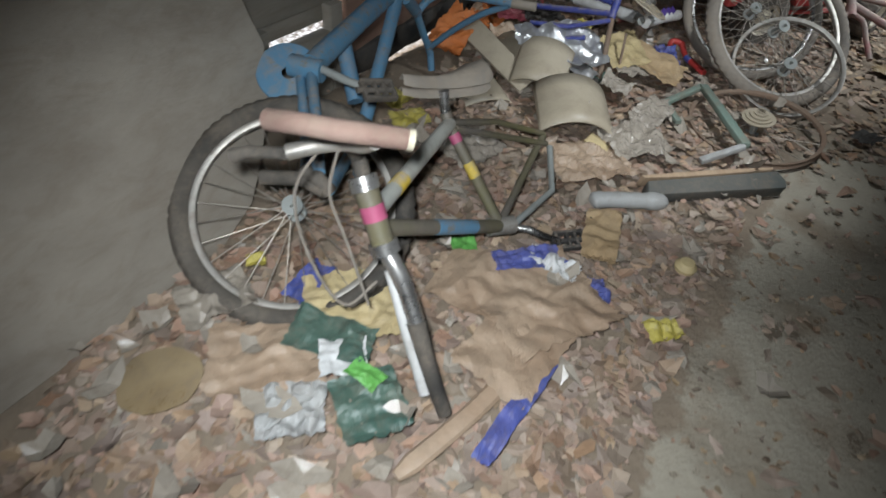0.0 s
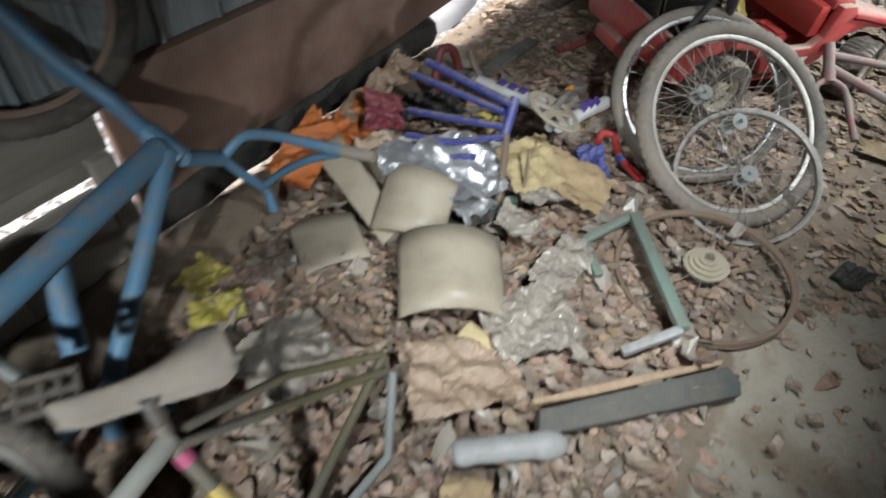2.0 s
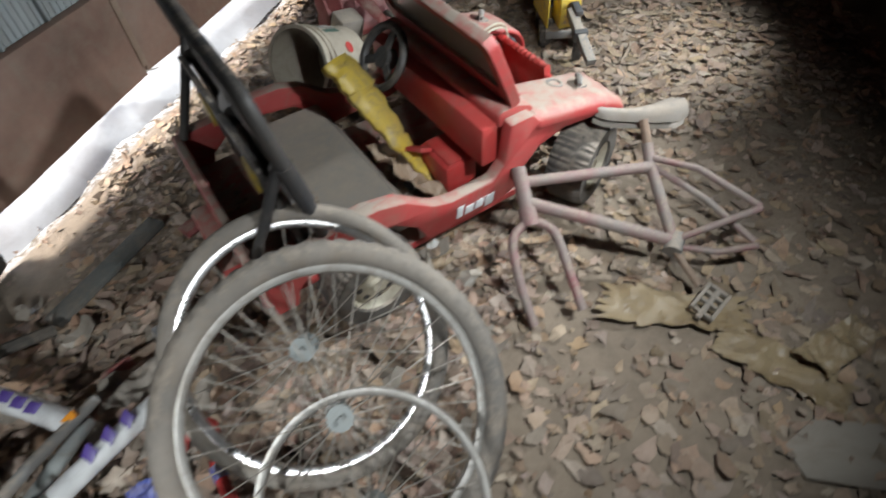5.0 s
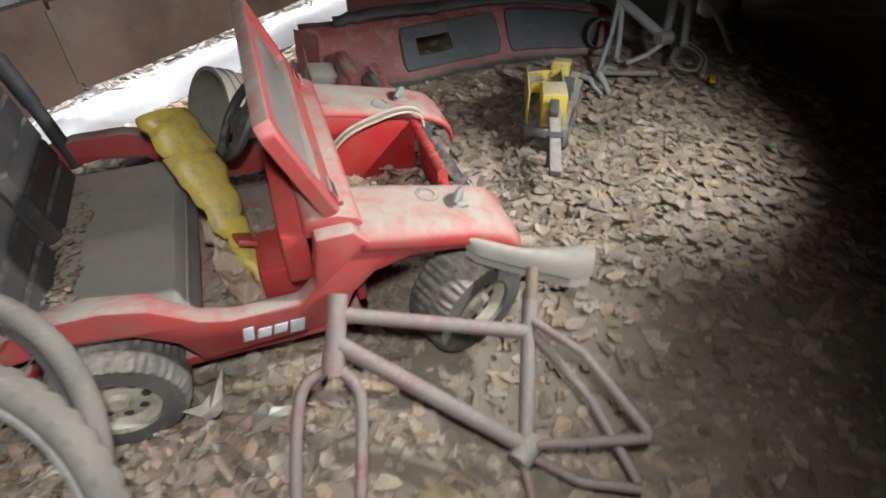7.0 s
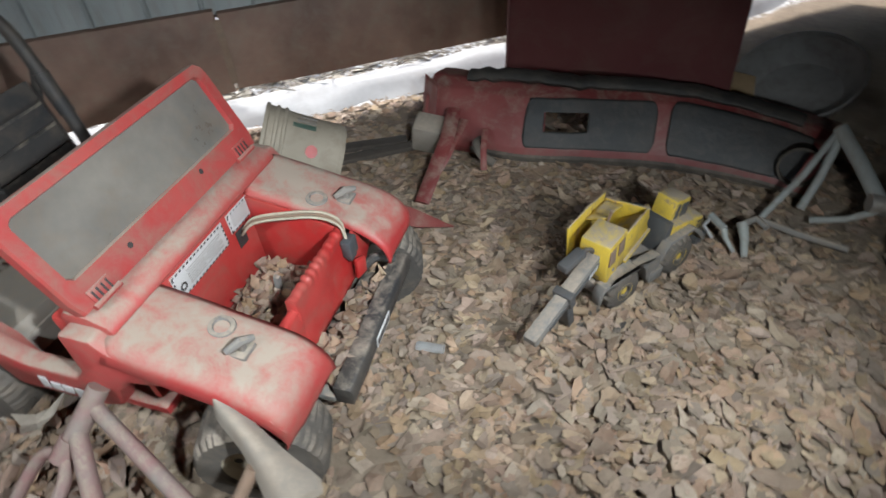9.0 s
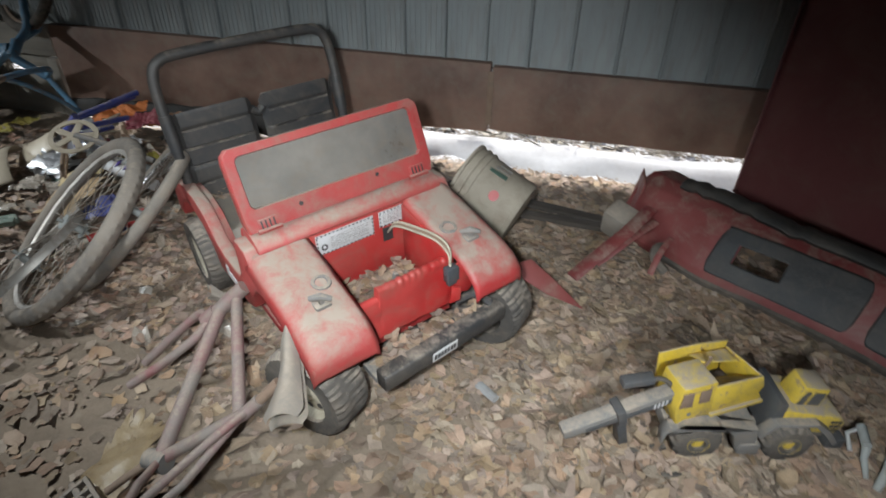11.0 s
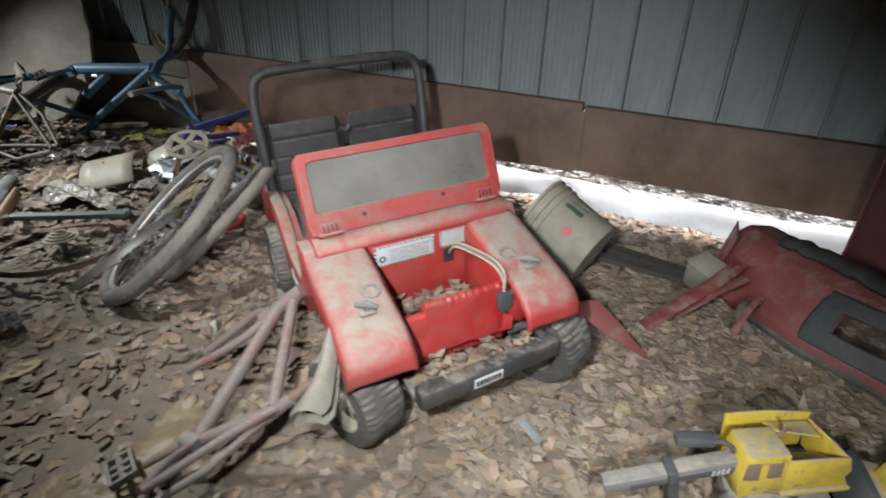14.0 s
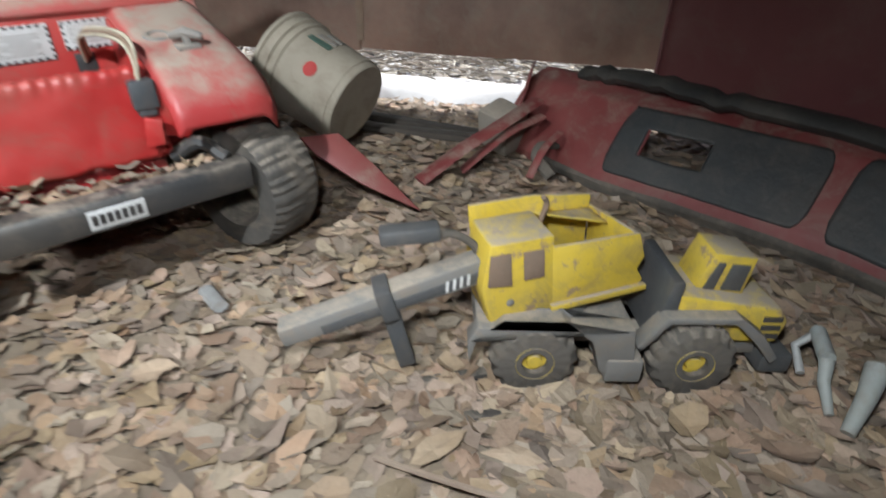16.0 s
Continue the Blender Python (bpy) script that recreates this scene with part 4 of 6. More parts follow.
def pedal(parent, m, mat="black"):
    p = part("pedal", Shape().tube([(-0.06, 0, 0), (0.045, 0, 0)], 0.008, 8), M[mat], parent, m=m)
    for y in (-0.032, 0.022):
        part("side_rail", Shape().box((-0.045, y, -0.010), (0.045, y + 0.010, 0.010), bev=0.003), M[mat], p)
    for x in (-0.045, -0.012, 0.012, 0.036):
        part("cage_bar", Shape().box((x, -0.022, -0.009), (x + 0.009, 0.022, 0.009), bev=0.002), M[mat], p)
    return p


B = (0.62, 0.70, 0.0)
bike = tubes("bicycle", B, "scuffed silver and black bicycle frame lying in litter", "bicycle", "bicycles", [
    ("top_tube", [(0.478, 0.375, 0.375), (0.579, 0.800, 0.330)], 0.018, "silver", "scuffed silver top tube"),
    ("down_tube", [(0.490, 0.365, 0.345), (0.753, 0.710, 0.095)], 0.018, "olive", "dark down tube"),
    ("seat_tube", [(0.565, 0.814, 0.352), (0.579, 0.800, 0.325), (0.753, 0.712, 0.095)], 0.015, "olive", "black and yellow seat tube"),
    ("head_tube", [(0.455, 0.385, 0.435), (0.505, 0.335, 0.330)], 0.024, "olive", "black head tube"),
    ("seat_stay", [(0.579, 0.815, 0.325), (0.70, 0.985, 0.245), (0.859, 1.119, 0.146)], 0.009, "olive", ""),
    ("seat_stay", [(0.595, 0.800, 0.320), (0.73, 0.945, 0.225), (0.87, 1.09, 0.13)], 0.009, "olive", ""),
    ("chain_stay", [(0.753, 0.725, 0.095), (0.859, 1.119, 0.140)], 0.011, "olive", "black and yellow chain stay"),
    ("chain_stay", [(0.775, 0.705, 0.090), (0.90, 0.92, 0.08), (0.885, 1.09, 0.12)], 0.010, "steelgrey", ""),
    ("bottom_bracket", [(0.72, 0.697, 0.095), (0.79, 0.732, 0.090)], 0.026, "alloy", "dull alloy bottom bracket"),
    ("crank", [(0.785, 0.722, 0.09), (0.835, 0.72, 0.09), (0.875, 0.715, 0.08), (0.925, 0.74, 0.05)], 0.010, "chrome", "bent chrome crank"),
    ("headset", [(0.449, 0.391, 0.447), (0.460, 0.378, 0.425)], 0.029, "chrome", "chrome headset cup"),
    ("headset", [(0.502, 0.338, 0.336), (0.512, 0.328, 0.316)], 0.030, "chrome", "chrome headset cup"),
    ("stem", [(0.455, 0.385, 0.435), (0.440, 0.402, 0.485), (0.435, 0.370, 0.53), (0.430, 0.320, 0.57)], 0.016, "tyredark", "black stem"),
    ("handlebar", curve([(0.345, 0.300, 0.545), (0.40, 0.315, 0.56), (0.44, 0.315, 0.57), (0.475, 0.290, 0.59), (0.50, 0.262, 0.62)]), 0.014, "alloy", "bare alloy handlebar"),
    ("grip", curve([(0.352, 0.225, 0.655), (0.40, 0.212, 0.665), (0.455, 0.215, 0.662), (0.51, 0.228, 0.655), (0.555, 0.240, 0.648)]), 0.0165, "grip", "worn pink foam grip"),
    ("grip_plug", [(0.553, 0.239, 0.6485), (0.562, 0.241, 0.647)], 0.0165, "cream", "pale grip end plug"),
    ("fork_crown", curve([(0.510, 0.330, 0.320), (0.535, 0.312, 0.295), (0.562, 0.290, 0.255), (0.590, 0.258, 0.205)]), 0.018, "chrome", "bright chrome fork crown"),
    ("fork_blade", [(0.590, 0.258, 0.205), (0.615, 0.225, 0.155), (0.650, 0.185, 0.09), (0.677, 0.160, 0.040)], [0.021, 0.018, 0.017, 0.016], "tyredark", "black fork blade"),
    ("fork_blade", [(0.520, 0.322, 0.275), (0.545, 0.295, 0.225), (0.575, 0.262, 0.16), (0.630, 0.195, 0.05)], [0.011, 0.013, 0.015, 0.015], "whiteframe", "white and black fork blade"),
    ("seat_post", [(0.565, 0.814, 0.352), (0.553, 0.828, 0.405)], 0.013, "chrome", "chrome seat post"),
    ("brake_cable", curve([(0.40, 0.31, 0.56), (0.35, 0.30, 0.46), (0.37, 0.28, 0.33), (0.44, 0.26, 0.22), (0.50, 0.30, 0.26)]), 0.003, "rubber", ""),
    ("brake_cable", curve([(0.43, 0.31, 0.565), (0.41, 0.31, 0.46), (0.44, 0.30, 0.36), (0.49, 0.27, 0.22)]), 0.003, "rubber", ""),
    ("old_lever", [(0.238, 0.318, 0.505), (0.27, 0.318, 0.52), (0.34, 0.302, 0.54)], [0.013, 0.011, 0.011], "tyredark", "black brake lever"),
])
saddle(bike, Matrix.Translation(Vector((0.455, 0.768, 0.425)) - Vector(B)) @ pose(0, 0, 0, 0, 4, 40), "vinyl", 0.245, 0.062)
pedal(bike, Matrix.Translation(Vector((0.962, 0.765, 0.035)) - Vector(B)) @ pose(0, 0, 0, 8, 0, 20))
for nm, mat, a, b, r, lab in (("decal", "pink", (0.472, 0.368, 0.400), (0.484, 0.356, 0.374), 0.0250, "pink decal"), ("decal", "pink", (0.592, 0.793, 0.308), (0.606, 0.786, 0.290), 0.0158, "pink decal"), ("decal", "blue", (0.590, 0.496, 0.250), (0.680, 0.614, 0.164), 0.0186, "pale blue lettering band"), ("decal", "yellow", (0.500, 0.467, 0.365), (0.510, 0.510, 0.361), 0.0187, "yellow decal"), ("decal", "yellow", (0.640, 0.769, 0.245), (0.665, 0.756, 0.212), 0.0157, "yellow decal")):
    part(nm, Shape().tube([Vector(a) - Vector(B), Vector(b) - Vector(B)], r, 14), M[mat], bike, lab)

B = (0.28, 1.15, 0.0)
blue = tubes("blue_bicycle", B, "sky-blue bicycle frame with chipped paint standing upside down", "bicycle", "bicycles", [
    ("main_tube", [(0.312, 1.420, 0.408), (0.190, 0.915, 0.372)], 0.031, "blue", ""),
    ("second_tube", [(0.330, 1.415, 0.405), (0.316, 1.22, 0.26), (0.298, 1.010, 0.105)], 0.022, "blue", ""),
    ("brace", [(0.225, 1.110, 0.350), (0.255, 1.05, 0.300), (0.290, 0.985, 0.24)], 0.024, "blue", ""),
    ("head_tube", [(0.275, 1.445, 0.435), (0.350, 1.430, 0.380)], 0.027, "blue", ""),
    ("bottom_bracket", [(0.135, 0.912, 0.365), (0.225, 0.898, 0.368)], 0.030, "blue", ""),
    ("seat_stay", [(0.190, 0.905, 0.365), (0.265, 0.70, 0.345), (0.322, 0.520, 0.335)], 0.014, "blue", ""),
    ("seat_stay", [(0.160, 0.905, 0.350), (0.235, 0.70, 0.325), (0.285, 0.545, 0.315)], 0.013, "blue", ""),
    ("chain_stay", [(0.298, 1.010, 0.105), (0.320, 0.76, 0.20), (0.344, 0.515, 0.295)], 0.015, "blue", ""),
    ("dropout", [(0.285, 0.53, 0.325), (0.322, 0.512, 0.325), (0.35, 0.505, 0.295)], 0.018, "tyredark", "black plastic dropout guard"),
    ("skid_bar", [(0.19, 0.515, 0.30), (0.28, 0.52, 0.31), (0.34, 0.50, 0.30)], 0.017, "tyredark", "black crossbar"),
    ("stub", [(0.302, 1.005, 0.11), (0.36, 1.00, 0.09), (0.43, 0.985, 0.06)], 0.013, "blue", ""),
    ("stub", [(0.298, 1.010, 0.105), (0.305, 0.96, 0.05), (0.31, 0.93, 0.01)], 0.020, "blue", ""),
    ("crank", [(0.222, 0.898, 0.375), (0.285, 0.868, 0.372), (0.345, 0.845, 0.372)], 0.011, "steelgrey", "scuffed steel crank"),
    ("fork_crown", [(0.350, 1.430, 0.380), (0.362, 1.50, 0.33), (0.372, 1.56, 0.285)], 0.020, "blue", ""),
    ("fork_blade", curve([(0.372, 1.56, 0.285), (0.42, 1.60, 0.33), (0.50, 1.585, 0.355), (0.60, 1.55, 0.37), (0.705, 1.515, 0.38)]), 0.014, "blue", ""),
    ("fork_blade", curve([(0.372, 1.56, 0.285), (0.39, 1.61, 0.20), (0.41, 1.66, 0.12), (0.42, 1.68, 0.08)]), 0.014, "blue", ""),
    ("fork_link", curve([(0.415, 1.665, 0.11), (0.50, 1.62, 0.21), (0.60, 1.56, 0.31), (0.69, 1.52, 0.37)]), 0.011, "blue", ""),
    ("fork_end", [(0.42, 1.68, 0.08), (0.43, 1.675, 0.015)], 0.014, "blue", ""),
    ("axle", [(0.700, 1.517, 0.38), (0.78, 1.50, 0.385)], 0.015, "rubber", "grey axle stub"),
    ("steerer", curve([(0.280, 1.445, 0.43), (0.235, 1.465, 0.455), (0.19, 1.48, 0.49), (0.12, 1.47, 0.57), (0.04, 1.47, 0.68)]), 0.020, "blue", ""),
    ("stay_link", [(0.24, 1.465, 0.44), (0.15, 1.51, 0.46), (0.05, 1.52, 0.53)], 0.012, "blue", ""),
])
part("chainring", Shape().turn([(0.018, -0.003), (0.082, -0.003), (0.085, 0.0), (0.082, 0.003), (0.018, 0.003)], 44), M["blue"], blue, "blue-painted chainring", m=facing(Vector((0.128, 0.905, 0.345)) - Vector(B), (0.15, -0.6, 0.8)))
pedal(blue, Matrix.Translation(Vector((0.388, 0.83, 0.378)) - Vector(B)) @ pose(0, 0, 0, 20, 10, 35), "tyredark")
bike_wheel((0.015, 1.47, 0.70), (0.66, -0.66, 0.36), 0.285, "bicycle wheel with rust-stained rim and dark knobbly tyre", 0.027, rim="rust", tyre_mat="tyredark", spokes=20)

B = (2.55, 2.55, 0.0)
pf = tubes("pink_bicycle_frame", B, "dusty grey-pink bicycle frame lying on soil", "bicycle frame", "bicycles", [
    ("head_tube", [(2.334, 2.640, 0.275), (2.338, 2.560, 0.205)], 0.020, "pinkgrey", ""),
    ("top_tube", [(2.337, 2.615, 0.245), (2.700, 2.640, 0.200)], 0.015, "pinkgrey", ""),
    ("down_tube", [(2.340, 2.570, 0.215), (2.700, 2.455, 0.100)], 0.017, "pinkgrey", ""),
    ("seat_tube", [(2.706, 2.690, 0.240), (2.704, 2.652, 0.203), (2.705, 2.449, 0.096)], 0.015, "pinkgrey", ""),
    ("seat_stay", [(2.706, 2.660, 0.215), (2.80, 2.575, 0.225), (2.905, 2.440, 0.190)], 0.009, "pinkgrey", ""),
    ("seat_stay", [(2.706, 2.645, 0.200), (2.82, 2.53, 0.15), (2.895, 2.40, 0.105)], 0.009, "pinkgrey", ""),
    ("chain_stay", [(2.705, 2.455, 0.10), (2.80, 2.44, 0.15), (2.905, 2.435, 0.19)], 0.009, "pinkgrey", ""),
    ("chain_stay", [(2.715, 2.440, 0.09), (2.80, 2.40, 0.09), (2.90, 2.39, 0.10)], 0.009, "pinkgrey", ""),
    ("bottom_bracket", [(2.69, 2.425, 0.090), (2.72, 2.470, 0.100)], 0.024, "toygrey", ""),
    ("fork_crown", [(2.338, 2.560, 0.205), (2.339, 2.525, 0.175)], 0.024, "pinkgrey", ""),
    ("fork_blade", curve([(2.325, 2.530, 0.182), (2.285, 2.495, 0.16), (2.285, 2.41, 0.09), (2.30, 2.325, 0.022)]), 0.012, "pinkgrey", ""),
    ("fork_blade", curve([(2.355, 2.530, 0.182), (2.395, 2.495, 0.165), (2.41, 2.41, 0.11), (2.42, 2.32, 0.06)]), 0.012, "pinkgrey", ""),
    ("crank", curve([(2.70, 2.43, 0.09), (2.715, 2.38, 0.07), (2.73, 2.335, 0.05)]), 0.009, "rust", ""),
    ("seat_post", [(2.706, 2.690, 0.240), (2.705, 2.735, 0.285)], 0.012, "rust", ""),
])
saddle(pf, Matrix.Translation(Vector((2.572, 2.766, 0.298)) - Vector(B)) @ pose(0, 0, 0, 0, 4, -4) @ pose(0, 0, 0, 14, 0, 0), "vinyl", 0.25, 0.048)
pedal(pf, Matrix.Translation(Vector((2.735, 2.285, 0.045)) - Vector(B)) @ pose(0, 0, 0, 12, -6, 35), "vinyl")

B = (1.25, 2.1, 0.0)
wf = tubes("white_bicycle_frame", B, "white bicycle frame with purple decals among rubbish", "bicycle frame", "bicycles", [
    ("top_tube", [(1.010, 2.345, 0.135), (1.150, 2.275, 0.135), (1.275, 2.205, 0.14)], 0.026, "whiteframe", ""),
    ("down_tube", [(1.275, 2.000, 0.20), (1.370, 2.115, 0.19), (1.462, 2.236, 0.165)], 0.023, "whiteframe", ""),
    ("seat_tube", [(1.285, 2.215, 0.14), (1.27, 2.10, 0.18), (1.245, 1.96, 0.22)], 0.016, "steelgrey", ""),
    ("seat_stay", [(1.0, 2.35, 0.135), (0.985, 2.41, 0.12)], 0.018, "steelgrey", ""),
    ("crank", [(1.240, 1.935, 0.30), (1.285, 2.07, 0.265), (1.335, 2.22, 0.21)], 0.012, "toygrey", "grey crank arm"),
    ("post", [(1.03, 2.40, 0.11), (0.985, 2.43, 0.16), (0.965, 2.455, 0.20)], 0.012, "rust", ""),
])
for c, d, mats in ((((1.135, 2.280, 0.165)), (-0.87, 0.5), "purple"), ((1.385, 2.130, 0.2125), (0.61, 0.79), "purple")):
    for k in range(3):
        a = Vector((c[0] + d[0] * 0.042 * (k - 1), c[1] + d[1] * 0.042 * (k - 1), c[2] - 0.006 * (k - 1) * (1 if d[0] > 0 else 0)))
        part("decal", Shape().slab([(-0.016, -0.013), (0.010, -0.013), (0.018, 0.013), (-0.008, 0.013)], 0.003, None, 0.001), M[mats], wf, "purple decal", m=facing(a - Vector(B), (0.1, -0.55, 0.83), math.degrees(math.atan2(d[1], d[0]))))
cr = Shape().turn([(0.070, -0.003), (0.089, -0.003), (0.091, 0.0), (0.089, 0.003), (0.070, 0.003)], 44, close=True).turn([(0.0, -0.004), (0.022, -0.004), (0.022, 0.004), (0.0, 0.004)], 20)
for k in range(5):
    cr.box((0.015, -0.013, -0.003), (0.075, 0.013, 0.003), pose(0, 0, 0, 0, 0, 72 * k), 0.001)
part("chainring", cr, M["beige"], wf, "dusty pale chainring", m=facing(Vector((1.240, 1.929, 0.295)) - Vector(B), (0.40, 0.05, 0.91)))
part("reflector", Shape().box((-0.014, -0.008, 0), (0.014, 0.008, 0.008), bev=0.002), M["amber"], wf, "amber pedal reflector", m=facing(Vector((1.315, 2.170, 0.238)) - Vector(B), (0, -0.4, 0.9), 40))

B = (0.95, 1.97, 0.0)
nf = tubes("small_blue_frame", B, "royal-blue small bicycle frame on a rubbish heap", "bicycle frame", "bicycles", [
    ("top_tube", [(0.842, 2.089, 0.330), (1.11, 1.900, 0.320)], 0.013, "navy", ""),
    ("top_tube_twin", [(0.800, 2.060, 0.300), (1.09, 1.880, 0.305)], 0.011, "navy", ""),
    ("down_tube", [(0.798, 2.006, 0.200), (1.106, 1.855, 0.270)], 0.012, "navy", ""),
    ("seat_tube", [(1.12, 1.915, 0.335), (1.10, 1.845, 0.255)], 0.015, "navy", ""),
    ("stay", [(0.80, 1.93, 0.16), (0.95, 1.87, 0.19), (1.10, 1.84, 0.25)], 0.010, "navy", ""),
    ("stay", [(0.86, 1.87, 0.12), (1.02, 1.835, 0.17)], 0.010, "navy", ""),
    ("leg", [(1.105, 1.85, 0.26), (1.11, 1.80, 0.13), (1.108, 1.763, 0.02)], 0.011, "rust", "rusty tube"),
    ("leg", [(1.18, 1.86, 0.20), (1.185, 1.79, 0.02)], 0.005, "rust", ""),
])

B = (3.2, 4.1, 0.0)
tubes("grey_bicycle_frame", (3.2, 4.4, 0.0), "tangled grey bicycle frame and handlebar on leaves", "bicycle frame", "bicycles", [
    ("main_tube", [(3.12, 4.50, 0.25), (3.21, 4.42, 0.20), (3.298, 4.327, 0.15)], 0.021, "steelgrey", ""),
    ("down_tube", [(3.298, 4.327, 0.15), (3.34, 4.47, 0.20), (3.376, 4.616, 0.26)], 0.018, "steelgrey", ""),
    ("seat_tube", [(3.376, 4.616, 0.26), (3.42, 4.52, 0.22), (3.40, 4.38, 0.10)], 0.016, "steelgrey", ""),
    ("stay", [(3.12, 4.50, 0.25), (3.09, 4.38, 0.14), (3.04, 4.25, 0.03)], 0.010, "steelgrey", ""),
    ("stay", [(3.13, 4.49, 0.24), (3.13, 4.40, 0.13), (3.12, 4.34, 0.05)], 0.012, "steelgrey", ""),
    ("chain_stay", [(3.298, 4.31, 0.14), (3.24, 4.30, 0.09), (3.16, 4.30, 0.05)], 0.010, "steelgrey", ""),
    ("chain_stay", [(3.28, 4.25, 0.03), (3.15, 4.24, 0.03), (3.03, 4.245, 0.03)], 0.010, "toygrey", ""),
    ("handlebar", curve([(3.38, 4.62, 0.27), (3.48, 4.66, 0.24), (3.58, 4.58, 0.15), (3.62, 4.42, 0.06)]), 0.011, "steelgrey", ""),
    ("bottom_bracket", [(3.27, 4.315, 0.15), (3.325, 4.34, 0.15)], 0.028, "alloy", ""),
    ("coiled_cable", curve([(3.36, 4.36, 0.05), (3.42, 4.42, 0.08), (3.48, 4.36, 0.06), (3.44, 4.27, 0.04), (3.37, 4.29, 0.04), (3.36, 4.37, 0.06), (3.43, 4.44, 0.09), (3.50, 4.36, 0.06), (3.46, 4.25, 0.03)]), 0.005, "toygrey", "coiled grey cable"),
    ("brake_arm", [(2.935, 4.115, 0.075), (2.985, 4.085, 0.070)], 0.011, "steelgrey", "pale grey brake arm"),
    ("brake_arm", [(2.985, 4.085, 0.070), (3.000, 4.075, 0.045), (3.035, 4.060, 0.020)], [0.010, 0.008, 0.006], "steelgrey", "pale grey brake arm"),
    ("brake_arm", [(3.020, 4.130, 0.075), (3.045, 4.095, 0.050), (3.065, 4.060, 0.018)], [0.016, 0.012, 0.009], "steelgrey", "pale grey brake arm"),
    ("brake_arm", [(2.940, 4.110, 0.078), (2.930, 4.090, 0.050), (2.965, 4.075, 0.030)], 0.006, "milky", "pale grey brake arm"),
    ("spring", [(3.02, 4.13, 0.075), (3.05, 4.14, 0.10), (3.085, 4.12, 0.095)], 0.009, "toygrey", ""),
])
solo("black_can", Shape().turn([(0.0, 0.0), (0.055, 0.0), (0.06, 0.006), (0.06, 0.16), (0.063, 0.165), (0.057, 0.168), (0.055, 0.02), (0.0, 0.015)], 28), M["tyredark"], "dark metal can tipped on its side", "can", m=facing((3.03, 4.62, 0.07), (0.2, -0.95, 0.25)))
solo("amber_reflector", Shape().box((-0.03, -0.012, 0), (0.03, 0.012, 0.014), bev=0.003), M["amber"], "small amber reflector lying on leaves", "reflector", m=pose(3.50, 4.22, 0.02, 10, 0, 70))


